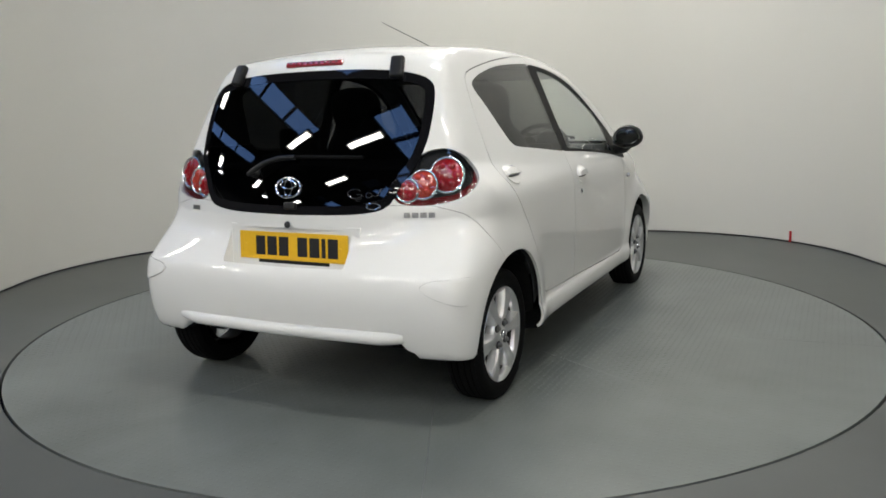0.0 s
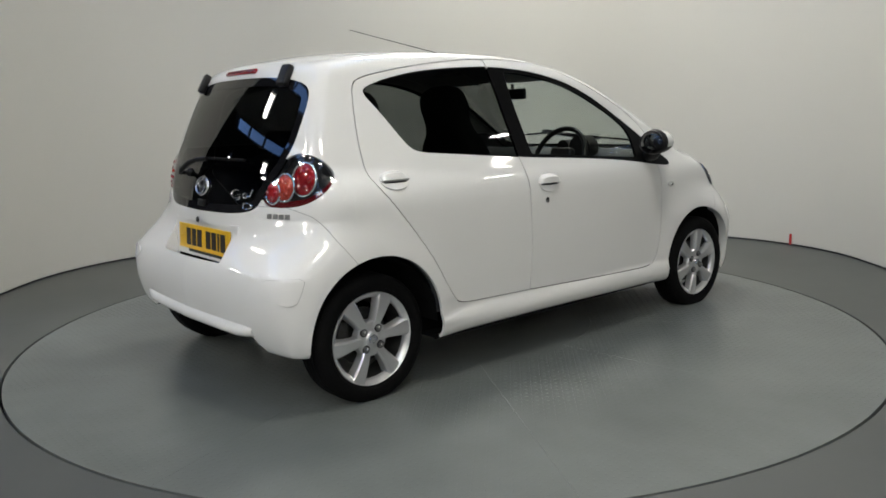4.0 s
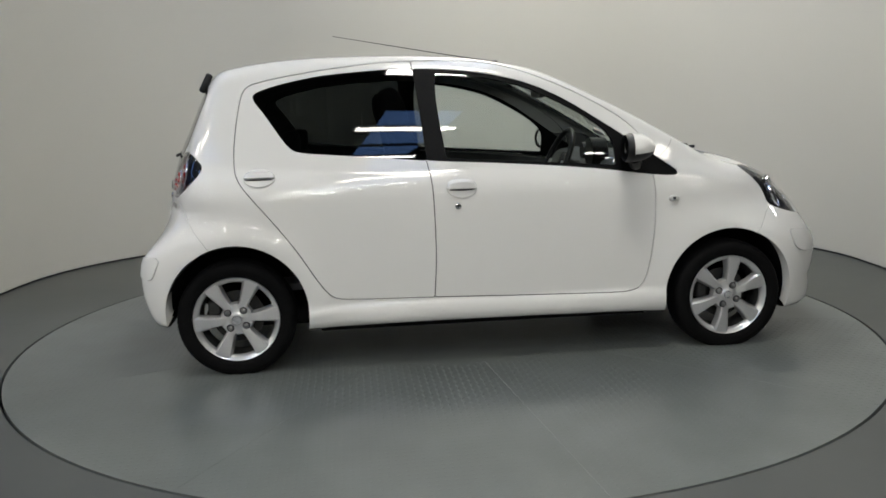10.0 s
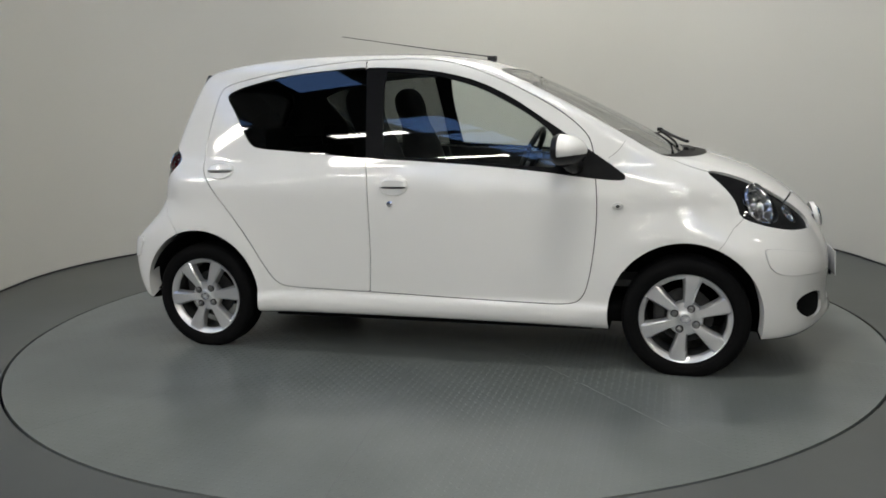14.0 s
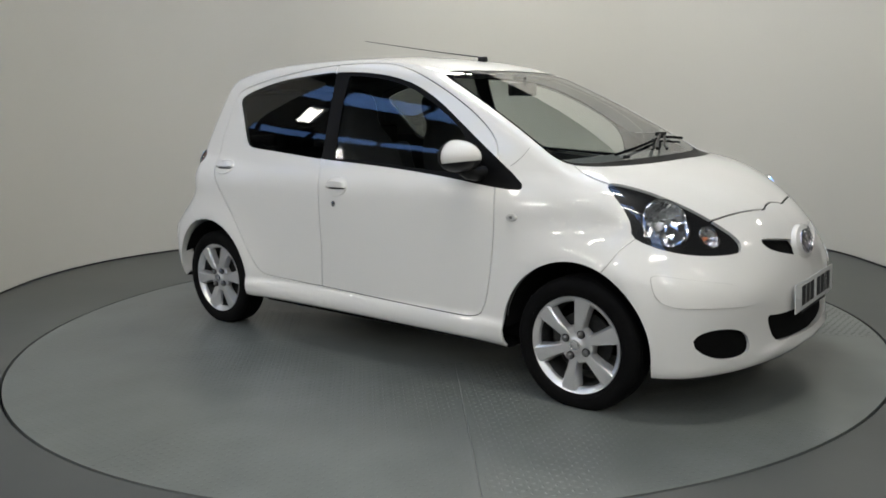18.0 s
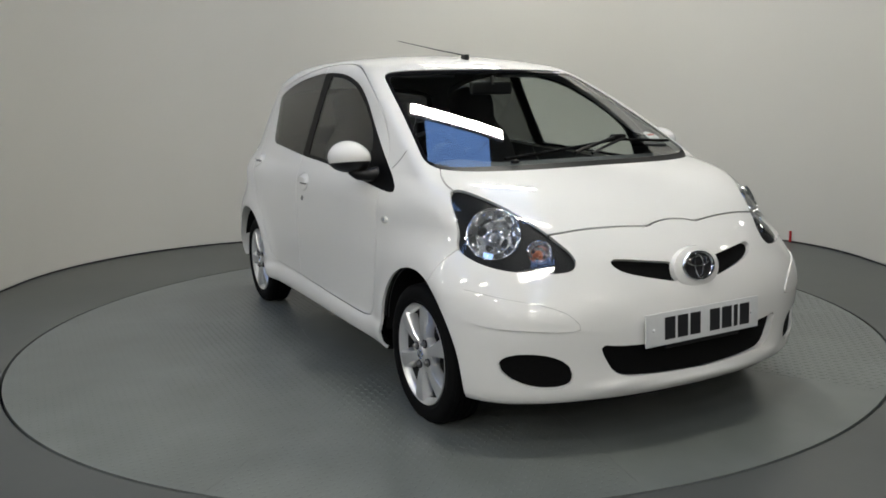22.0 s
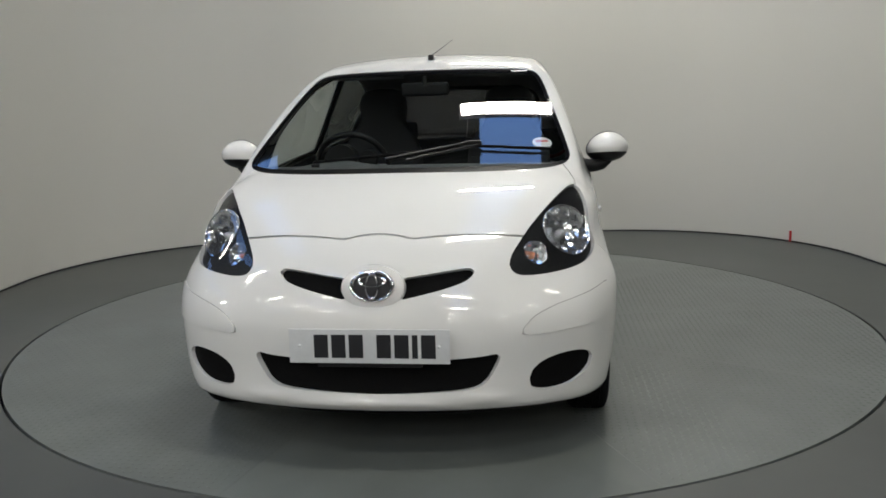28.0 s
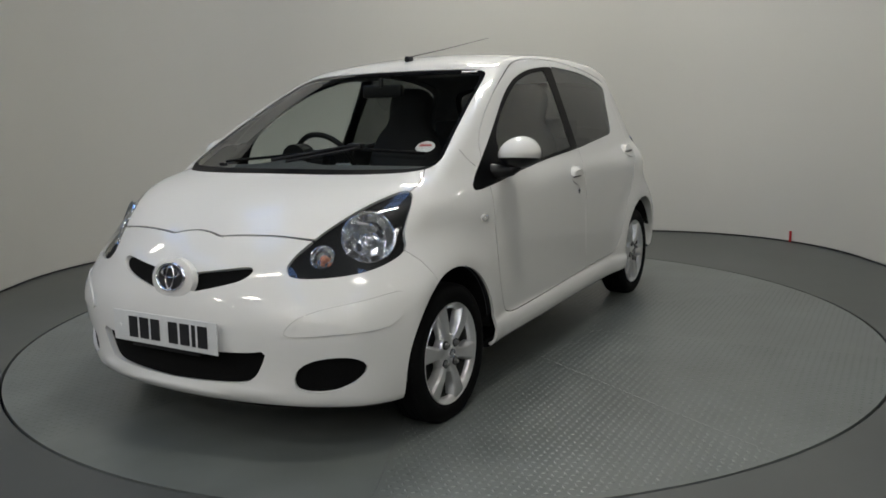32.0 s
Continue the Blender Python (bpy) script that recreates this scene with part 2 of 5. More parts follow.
M_PLATE = material("tread_plate_paint", (0.118, 0.129, 0.123), 0.29, grain=0.08, grain_scale=5.0, stain=0.13, stain_scale=1.3)
add_marks(M_PLATE, ((-1.79, -0.206, 0.060), (-1.637, 0.794, 0.085)))
build_studio()
turntable = build_turntable()
build_hall()

# ---- the car's skin, as one smooth solid in the car's own space: x forward, y left, z up from the floor ----
KNOTS = {}


def curve(x, xs, ys):
    """Natural cubic spline through a few knots, flat beyond both ends."""
    key = (tuple(xs), tuple(ys))
    if key not in KNOTS:
        a, b = np.asarray(xs, float), np.asarray(ys, float)
        n, h = len(a), np.diff(a)
        m = np.eye(n)
        rhs = np.zeros(n)
        for k in range(1, n - 1):
            m[k, k - 1], m[k, k], m[k, k + 1] = h[k - 1], 2 * (h[k - 1] + h[k]), h[k]
            rhs[k] = 6 * ((b[k + 1] - b[k]) / h[k] - (b[k] - b[k - 1]) / h[k - 1])
        KNOTS[key] = (a, b, h, np.linalg.solve(m, rhs))
    a, b, h, c = KNOTS[key]
    q = np.clip(x, a[0], a[-1])
    i = np.clip(np.searchsorted(a, q) - 1, 0, len(a) - 2)
    u, w, hi = a[i + 1] - q, q - a[i], h[i]
    return (c[i] * u**3 + c[i + 1] * w**3) / (6 * hi) + (b[i] / hi - c[i] * hi / 6) * u + (b[i + 1] / hi - c[i + 1] * hi / 6) * w


def smax(a, b, k):
    h = np.maximum(k - np.abs(a - b), 0) / k
    return np.maximum(a, b) + h * h * k / 4


def smin(a, b, k):
    return -smax(-a, -b, k)


AXLE = 1.17


def side_width(x, z):
    w = curve(x, [-1.6, -1.17, -0.6, 0.0, 0.6, 1.17, 1.5, 1.8], [0.762, 0.797, 0.785, 0.785, 0.785, 0.784, 0.787, 0.75])
    w = w + curve(z, [0.10, 0.30, 0.52, 0.70, 0.76, 0.80, 0.84, 0.88, 0.93, 1.1], [-0.026, -0.006, 0.0, 0.000, -0.002, -0.006, -0.018, -0.042, -0.09, -0.3])
    # the wings draw in above the front wheels
    w = w - curve(x, [0.9, 1.15, 1.4, 1.7], [0.0, 0.022, 0.076, 0.15]) * (1.02 * ease(z, 0.52, 0.74) + 0.12 * ease(z, 0.70, 0.9))
    w = w - (0.008 * ease(x, 0.5, 0.9) + 0.012 * ease(z, 0.74, 0.86) * np.exp(-(((x - 0.95) / 0.28) ** 2))) * ease(z, 0.55, 0.74)
    # the bumper tucks in towards its lower edge
    w = w - 0.022 * ease(x, 1.3, 1.6) * (1 - ease(z, 0.15, 0.30))
    # waist between the tail lamps and the rear bumper
    w = w - 0.028 * ease(-x, 1.12, 1.42) * np.exp(-(((z - 0.735) / 0.072) ** 2))
    # rounded sill below the doors
    w = w + 0.022 * np.exp(-(((z - 0.245) / 0.048) ** 4)) * curve(np.abs(x), [0.0, 0.75, 0.90, 1.1], [1.0, 1.0, 0.8, 0.0])
    for ax in (AXLE, -1.14):
        r = np.hypot(x - ax, z - 0.27)
        w = w + (0.016 if ax > 0 else 0.021) * np.exp(-(((r - 0.33) / 0.09) ** 2)) * curve(z, [0.15, 0.3], [0.3, 1.0])
    return w


def ease(x, a, b):
    t = np.clip((x - a) / (b - a), 0, 1)
    return t * t * (3 - 2 * t)


def nose_face(s, z):
    n = curve(z, [0.12, 0.17, 0.22, 0.30, 0.45, 0.54, 0.60, 0.65, 0.70, 0.78, 0.86, 0.94], [1.73, 1.795, 1.815, 1.812, 1.808, 1.786, 1.76, 1.735, 1.70, 1.625, 1.52, 1.38])
    # rolled lip below the lower opening
    n = n + 0.014 * np.exp(-(((z - 0.222) / 0.020) ** 2)) * (1 - ease(s, 0.34, 0.48))
    # the corners are rounder at lamp height and towards the lower edge
    more = 0.50 - 0.28 * ease(z, 0.18, 0.44) + 0.84 * ease(z, 0.45, 0.78) - 0.40 * ease(z, 0.66, 0.92)
    n = n - more * curve(s, [0, 0.2, 0.35, 0.45, 0.55, 0.65, 0.75], [0, 0.008, 0.027, 0.049, 0.074, 0.093, 0.102])
    return n - curve(s, [0, 0.25, 0.4, 0.5, 0.6, 0.7, 0.76, 0.85], [0, 0.014, 0.035, 0.058, 0.098, 0.168, 0.242, 0.39])


def tail_face(s, z):
    n = curve(z, [0.2, 0.3, 0.45, 0.55, 0.62, 0.68, 0.75, 0.86, 1.0, 1.15, 1.3, 1.42], [-1.53, -1.575, -1.60, -1.58, -1.54, -1.51, -1.50, -1.478, -1.43, -1.365, -1.29, -1.22])
    low = curve(s, [0, 0.3, 0.5, 0.6, 0.7, 0.78, 0.85], [0, 0.01, 0.022, 0.030, 0.044, 0.084, 0.18])
    high = curve(s, [0, 0.3, 0.45, 0.55, 0.65, 0.75, 0.85], [0, 0.018, 0.050, 0.082, 0.118, 0.172, 0.28])
    k = curve(z, [0.55, 0.75], [0, 1])
    return n + low * (1 - k) + high * k


def lower_edge(x, s):
    bottom = curve(x, [-1.1, -0.9, 0.85, 1.3, 1.6, 1.8], [0.195, 0.195, 0.182, 0.165, 0.165, 0.178])
    rear = 0.300 - 0.066 * ease(s, 0.49, 0.57)
    return bottom + (rear - bottom) * ease(-x, 1.28, 1.38)


def skin(p):
    x, s, z = p[..., 0], np.sqrt(p[..., 1] ** 2 + 1e-8), p[..., 2]
    # lower body
    f = s - side_width(x, z)
    q = np.clip(x, 0.45, 2.0)
    hood = 1.28648 - 0.69920 * q + 0.63427 * q**2 - 0.24831 * q**3
    hood = hood - 0.040 * (s / 0.65) ** 2.4 * curve(x, [0.6, 1.1], [0.0, 1.0])
    f = smax(f, z - hood, 0.10)
    f = smax(f, x - nose_face(s, z), 0.09)
    f = smax(f, tail_face(s, z) - x, 0.07)
    bottom = lower_edge(x, s)
    f = smax(f, (bottom - z) * 0.9, 0.03)
    # greenhouse
    g = s - (1.0535 - 0.3085 * z - 0.0403 * z * z) - curve(x, [-1.5, -1.2, -0.9, -0.5, 0.3, 0.7, 1.0, 1.25], [-0.080, -0.026, -0.006, 0.0, 0.0, -0.009, -0.040, -0.08])
    roof = curve(x, [-1.36, -1.298, -1.093, -0.791, -0.521, -0.28, -0.04, 0.2, 0.35, 0.56], [1.343, 1.359, 1.406, 1.438, 1.444, 1.441, 1.427, 1.391, 1.358, 1.29]) - 0.037 * (s / 0.55) ** 2.2
    g = smax(g, z - roof, 0.06)
    screen = 2.192 - 0.5618 * z - 0.6003 * z * z - 0.235 * s**2.1
    g = smax(g, (x - screen) * 0.5, 0.032)
    g = smax(g, tail_face(s, z) - x, 0.05)
    g = smax(g, 0.80 - z, 0.08)
    return smin(f, g, 0.02)


def normals_of(p):
    e = 0.0015
    n = np.stack([skin(p + np.eye(3)[k] * e) - skin(p - np.eye(3)[k] * e) for k in range(3)], -1)
    return n / (np.linalg.norm(n, axis=-1, keepdims=True) + 1e-12)


def make_skin():
    """One half of the skin (y >= 0): rays from the car's middle line find the surface."""
    front, middle, rear, rise = 64, 150, 60, 124
    axis_z = 0.62
    ends = (-1.05, 1.0)
    base = []
    for k in range(front):
        base.append((ends[1], math.pi / 2 * k / front))
    for k in range(middle):
        base.append((ends[1] + (ends[0] - ends[1]) * k / middle, math.pi / 2))
    for k in range(rear + 1):
        base.append((ends[0], math.pi / 2 + math.pi / 2 * k / rear))
    base = np.array(base)
    el = np.radians(np.concatenate([np.linspace(-62, -12, 34, endpoint=False), np.linspace(-12, 36, 42, endpoint=False), np.linspace(36, 90, 49)]))
    o = np.zeros((len(base), len(el), 3))
    o[..., 0], o[..., 2] = base[:, 0][:, None], axis_z
    d = np.stack([np.cos(base[:, 1])[:, None] * np.cos(el)[None], np.sin(base[:, 1])[:, None] * np.cos(el)[None], np.broadcast_to(np.sin(el)[None], o.shape[:2])], -1)
    lo, hi = np.full(o.shape[:2], 0.05), np.full(o.shape[:2], 1.6)
    for _ in range(22):
        mid = (lo + hi) / 2
        inside = skin(o + d * mid[..., None]) < 0
        lo, hi = np.where(inside, mid, lo), np.where(inside, hi, mid)
    v = (o + d * ((lo + hi) / 2)[..., None])
    v[..., 1] = np.where(np.abs(v[..., 1]) < 2e-4, 0, v[..., 1])
    nu, ne = v.shape[:2]
    idx = np.arange(nu * ne).reshape(nu, ne)
    a, b, c, e = idx[:-1, :-1].ravel(), idx[1:, :-1].ravel(), idx[1:, 1:].ravel(), idx[:-1, 1:].ravel()
    tris = np.concatenate([np.stack([a, b, c], 1), np.stack([a, c, e], 1)])
    v = v.reshape(-1, 3)
    p, q, r = v[tris[:, 0]], v[tris[:, 1]], v[tris[:, 2]]
    keep = np.linalg.norm(np.cross(q - p, r - p), axis=1) > 1e-10
    return v, tris[keep]


def split(v, tris, phi):
    """Cut triangles along phi = 0. Returns the points and the triangles inside (phi < 0) and outside."""
    f = phi(v)
    f = np.where(np.abs(f) < 1e-7, 1e-7, f)
    sg = f[tris] < 0
    n = sg.sum(1)
    inside, outside = [tris[n == 3]], [tris[n == 0]]
    pts, made = [v], {}
    count = len(v)
    extra, ins, outs = [], [], []

    def cross(i, j):
        nonlocal count
        key = (i, j) if i < j else (j, i)
        if key not in made:
            t = f[i] / (f[i] - f[j])
            extra.append(v[i] + (v[j] - v[i]) * t)
            made[key] = count
            count += 1
        return made[key]

    for tri, s in zip(tris[(n == 1) | (n == 2)].tolist(), sg[(n == 1) | (n == 2)].tolist()):
        lone = s.index(True) if sum(s) == 1 else s.index(False)
        a, b, c = tri[lone], tri[(lone + 1) % 3], tri[(lone + 2) % 3]
        ab, ac = cross(a, b), cross(a, c)
        one, two = [(a, ab, ac)], [(ab, b, c), (ab, c, ac)]
        if s[lone]:
            ins += one
            outs += two
        else:
            outs += one
            ins += two
    if extra:
        pts.append(np.array(extra))
    if ins:
        inside.append(np.array(ins))
    if outs:
        outside.append(np.array(outs))
    return np.concatenate(pts), np.concatenate(inside), np.concatenate(outside)


def polygon_distance(u, w, poly):
    """Signed distance to a closed outline in a plane, negative inside."""
    poly = np.asarray(poly, float)
    a, b = poly, np.roll(poly, -1, 0)
    best = np.full(u.shape, 1e9)
    odd = np.zeros(u.shape, bool)
    for (ax, ay), (bx, by) in zip(a, b):
        ex, ey = bx - ax, by - ay
        t = np.clip(((u - ax) * ex + (w - ay) * ey) / (ex * ex + ey * ey + 1e-12), 0, 1)
        best = np.minimum(best, np.hypot(u - ax - t * ex, w - ay - t * ey))
        if ay != by:
            odd ^= ((ay > w) != (by > w)) & (u < (bx - ax) * (w - ay) / (by - ay) + ax)
    return np.where(odd, -best, best)


def rounded(poly, steps=3):
    """Corner-cutting: turns a coarse outline into a smooth one."""
    p = np.asarray(poly, float)
    for _ in range(steps):
        q = np.roll(p, -1, 0)
        p = np.stack([0.75 * p + 0.25 * q, 0.25 * p + 0.75 * q], 1).reshape(-1, 2)
    return p


def sheet(name, v, tris, mat, parent, label="", depth=0.012, offset=0.0, mirror=False, both=False, flip=False, normals=None):
    """Skin triangles as one mesh with a turned-in rim of the given depth."""
    used, inv = np.unique(tris, return_inverse=True)
    p, t = v[used], inv.reshape(-1, 3)
    n = normals_of(p) if normals is None else normals(p)
    p = p + n * offset
    verts, faces, loops = [p], [t], []
    vn = [n]
    if depth:
        e = np.concatenate([t[:, [0, 1]], t[:, [1, 2]], t[:, [2, 0]]])
        key = np.sort(e, 1)
        _, first, cnt = np.unique(key, axis=0, return_index=True, return_counts=True)
        rim = e[first[cnt == 1]]
        rim = rim[~((np.abs(p[rim[:, 0], 1]) < 1e-4) & (np.abs(p[rim[:, 1], 1]) < 1e-4))]
        base = len(p)
        ids, rinv = np.unique(rim, return_inverse=True)
        rinv = rinv.reshape(-1, 2)
        k = len(ids)
        inner = p[ids] - n[ids] * depth
        verts += [p[ids], inner]
        tang = np.zeros((k, 3))
        d = p[rim[:, 1]] - p[rim[:, 0]]
        np.add.at(tang, rinv[:, 0], d)
        np.add.at(tang, rinv[:, 1], d)
        rn = np.cross(tang, n[ids])
        rn /= np.linalg.norm(rn, axis=1, keepdims=True) + 1e-9
        vn += [rn, rn]
        a, b = rinv[:, 0] + base, rinv[:, 1] + base
        faces.append(np.concatenate([np.stack([b, a, a + k], 1), np.stack([b, a + k, b + k], 1)]))
    verts, vn, faces = np.concatenate(verts), np.concatenate(vn), np.concatenate(faces)
    if mirror:
        verts, vn, faces = verts * [1, -1, 1], vn * [1, -1, 1], faces[:, ::-1]
    if both:
        faces = np.concatenate([faces, faces[:, ::-1] + len(verts)])
        verts, vn = np.concatenate([verts, verts * [1, -1, 1]]), np.concatenate([vn, vn * [1, -1, 1]])
    if flip:
        faces, vn = faces[:, ::-1], -vn
    me = bpy.data.meshes.new(name)
    me.vertices.add(len(verts))
    me.vertices.foreach_set("co", verts.astype(np.float32).ravel())
    me.loops.add(faces.size)
    me.loops.foreach_set("vertex_index", faces.astype(np.int32).ravel())
    me.polygons.add(len(faces))
    me.polygons.foreach_set("loop_start", np.arange(0, faces.size, 3, dtype=np.int32))
    me.update(calc_edges=True)
    me.shade_smooth()
    me.normals_split_custom_set_from_vertices(vn.astype(np.float32))
    me.materials.append(mat)
    ob = new(name, me)
    ob.parent = parent
    if label:
        ob["label"] = label
    return ob

# ---- outlines of the openings and panels ----
# side outlines in (x, z), front and rear outlines in (|y|, z)
REAR_GLASS_SIDE = [(-1.045, 1.243), (-0.99, 1.272), (-0.893, 1.299), (-0.737, 1.329), (-0.581, 1.343), (-0.424, 1.352), (-0.303, 1.357), (-0.303, 1.357), (-0.303, 1.357), (-0.286, 1.201), (-0.262, 0.936), (-0.262, 0.936), (-0.262, 0.936), (-0.453, 0.954), (-0.682, 0.975), (-0.822, 0.986), (-0.870, 1.003), (-0.916, 1.064), (-0.984, 1.169)]
FRONT_BLACK = [(-0.304, 1.354), (-0.304, 1.354), (-0.304, 1.354), (-0.214, 1.352), (-0.057, 1.340), (0.099, 1.315), (0.254, 1.271), (0.406, 1.197), (0.554, 1.100), (0.700, 1.002), (0.906, 0.862), (0.918, 0.842), (0.892, 0.830), (0.739, 0.846), (0.563, 0.872), (0.310, 0.898), (0.056, 0.917), (-0.199, 0.932), (-0.264, 0.938), (-0.264, 0.938), (-0.264, 0.938)]
FRONT_GLASS = [(-0.200, 1.334), (-0.193, 1.332), (-0.057, 1.322), (0.099, 1.294), (0.254, 1.248), (0.455, 1.143), (0.577, 1.058), (0.615, 0.995), (0.614, 0.890), (0.614, 0.890), (0.310, 0.912), (0.056, 0.931), (-0.172, 0.947), (-0.172, 0.947), (-0.172, 0.947), (-0.205, 1.199)]
REAR_DOOR = [(-0.309, 1.390), (-0.309, 1.390), (-0.309, 1.390), (-0.476, 1.383), (-0.712, 1.357), (-0.894, 1.328), (-1.024, 1.301), (-1.073, 1.276), (-1.093, 1.197), (-1.113, 1.071), (-1.119, 0.947), (-1.108, 0.885), (-1.039, 0.795), (-0.944, 0.679), (-0.848, 0.548), (-0.779, 0.429), (-0.732, 0.361), (-0.695, 0.333), (-0.605, 0.325), (-0.347, 0.319), (-0.249, 0.317), (-0.249, 0.317), (-0.249, 0.317), (-0.237, 0.492), (-0.238, 0.646), (-0.244, 0.849), (-0.267, 0.941), (-0.290, 1.201)]
FRONT_DOOR = [(-0.307, 1.390), (-0.307, 1.390), (-0.307, 1.390), (-0.055, 1.388), (0.102, 1.367), (0.257, 1.318), (0.460, 1.227), (0.634, 1.127), (0.730, 1.048), (0.770, 0.99), (0.790, 0.835), (0.798, 0.718), (0.789, 0.565), (0.766, 0.409), (0.738, 0.326), (0.692, 0.298), (0.562, 0.296), (-0.249, 0.317), (-0.249, 0.317), (-0.249, 0.317), (-0.237, 0.492), (-0.238, 0.646), (-0.244, 0.849), (-0.267, 0.941), (-0.290, 1.201)]
WINDSCREEN = [(-0.6, 1.338), (0.0, 1.338), (0.30, 1.336), (0.46, 1.330), (0.515, 1.318), (0.545, 1.28), (0.60, 1.13), (0.645, 1.00), (0.658, 0.950), (0.62, 0.920), (0.45, 0.914), (0.0, 0.917), (-0.6, 0.917)]
TAIL_GLASS = [(-0.6, 1.318), (0.12, 1.318), (0.30, 1.312), (0.43, 1.297), (0.52, 1.268), (0.548, 1.21), (0.55, 1.05), (0.53, 0.96), (0.47, 0.87), (0.44, 0.80), (0.38, 0.772), (0.2, 0.758), (-0.6, 0.755)]
UPPER_GRILLE = [(0.085, 0.616), (0.12, 0.619), (0.2, 0.630), (0.27, 0.639), (0.318, 0.642), (0.326, 0.628), (0.302, 0.603), (0.235, 0.582), (0.12, 0.557), (0.085, 0.549)]
LOWER_GRILLE = [(-0.5, 0.354), (0.0, 0.354), (0.34, 0.364), (0.398, 0.377), (0.410, 0.368), (0.386, 0.318), (0.354, 0.268), (0.28, 0.255), (0.0, 0.250), (-0.5, 0.250)]
FOG_RECESS = [(0.494, 0.278), (0.508, 0.318), (0.555, 0.347), (0.625, 0.359), (0.675, 0.354), (0.702, 0.336), (0.706, 0.308), (0.688, 0.279), (0.655, 0.256), (0.608, 0.238), (0.54, 0.236), (0.500, 0.251)]
PLATE_RECESS = [(-0.5, 0.706), (0.284, 0.706), (0.292, 0.70), (0.292, 0.572), (0.284, 0.565), (-0.5, 0.565)]
# lamps and mouldings on the corners, in (slant, z); the slant runs at 45 degrees between forward and sideways
HEADLAMP = [(0.402, 0.852), (0.412, 0.863), (0.436, 0.866), (0.50, 0.851), (0.585, 0.822), (0.70, 0.768), (0.79, 0.713), (0.868, 0.656), (0.872, 0.618), (0.835, 0.606), (0.712, 0.610), (0.60, 0.625), (0.52, 0.647), (0.456, 0.676), (0.463, 0.725), (0.441, 0.78)]
TAIL_LAMP = [(0.704, 0.850), (0.692, 0.892), (0.657, 0.942), (0.600, 0.978), (0.553, 1.005), (0.487, 1.008), (0.418, 0.972), (0.378, 0.915), (0.406, 0.860), (0.49, 0.812), (0.60, 0.795), (0.694, 0.803)]
FRONT_MOULDING = [(0.912, 0.430), (0.885, 0.462), (0.858, 0.488), (0.79, 0.512), (0.743, 0.522), (0.644, 0.537), (0.55, 0.551), (0.494, 0.556), (0.494, 0.52), (0.506, 0.470), (0.55, 0.447), (0.606, 0.440), (0.689, 0.437), (0.759, 0.434), (0.83, 0.428)]
REAR_MOULDING = [(0.680, 0.513), (0.652, 0.543), (0.562, 0.553), (0.472, 0.556), (0.472, 0.556), (0.486, 0.508), (0.508, 0.450), (0.571, 0.461), (0.635, 0.483)]
# the bonnet from above in (x, |y|)
BONNET = [(1.225, -0.6), (1.215, 0.0), (1.185, 0.25), (1.125, 0.45), (1.045, 0.605), (1.10, 0.636), (1.16, 0.655), (1.215, 0.664), (1.275, 0.660), (1.36, 0.665), (1.45, 0.64), (1.53, 0.58), (1.575, 0.475), (1.612, 0.308), (1.636, 0.16), (1.645, 0.110), (1.634, 0.075), (1.628, 0.0), (1.628, -0.6)]
# side outlines that part the bumpers from the wings
FRONT_BUMPER = [(1.44, 0.76), (1.40, 0.70), (1.385, 0.672), (1.346, 0.636), (1.305, 0.57), (1.24, 0.50), (1.24, -0.2), (2.3, -0.2), (2.3, 1.0), (1.55, 1.0), (1.50, 0.80)]
REAR_BUMPER = [(-1.40, 0.80), (-1.355, 0.765), (-1.335, 0.735), (-1.303, 0.672), (-1.24, 0.585), (-1.17, 0.50), (-1.17, -0.2), (-2.1, -0.2), (-2.1, 0.80)]


def side_phi(poly, low_s=0.3):
    return lambda p: np.maximum(polygon_distance(p[:, 0], p[:, 2], poly), low_s - p[:, 1])


def end_phi(poly, limit, front=True):
    sg = 1 if front else -1
    return lambda p: np.maximum(polygon_distance(p[:, 1], p[:, 2], poly), limit - sg * p[:, 0])


def slant_phi(poly, limit, front=True):
    sg = 1 if front else -1
    return lambda p: np.maximum(polygon_distance((sg * p[:, 0] - p[:, 1]) / math.sqrt(2), p[:, 2], poly), limit - sg * p[:, 0])


def top_phi(poly):
    return lambda p: np.maximum(polygon_distance(p[:, 0], p[:, 1], poly), 0.66 - p[:, 2])


def grown(phi, by):
    return lambda p: phi(p) - by


def meet(origin, way, far=1.6):
    """Where a ray from inside leaves the skin."""
    o, w = np.asarray(origin, float), np.asarray(way, float)
    lo, hi = 0.0, far
    for _ in range(26):
        mid = (lo + hi) / 2
        if skin((o + w * mid)[None])[0] < 0:
            lo = mid
        else:
            hi = mid
    return o + w * lo


def on_side(x, z, sign=-1):
    p = meet((x, 0, z), (0, 1, 0))
    return np.array([p[0], sign * p[1], p[2]])


def on_front(y, z, start=0.0):
    return meet((start, y, z), (1, 0, 0), 2.2)


def on_rear(y, z):
    return meet((-0.6, y, z), (-1, 0, 0), 1.6)


def on_top(x, y):
    return meet((x, y, 0.7), (0, 0, 1), 1.0)


def facing(p, out=0.0, normal=None, up=(0, 0, 1)):
    """A frame on the skin at p: its z points outwards, its y as far up as it can."""
    n = Vector(normals_of(np.asarray(p, float)[None] * [1, 1, 1])[0] if normal is None else normal).normalized()
    side = Vector(up).cross(n).normalized()
    rot = Matrix((side, n.cross(side), n)).transposed().to_4x4()
    return Matrix.Translation(Vector(p) + n * out) @ rot


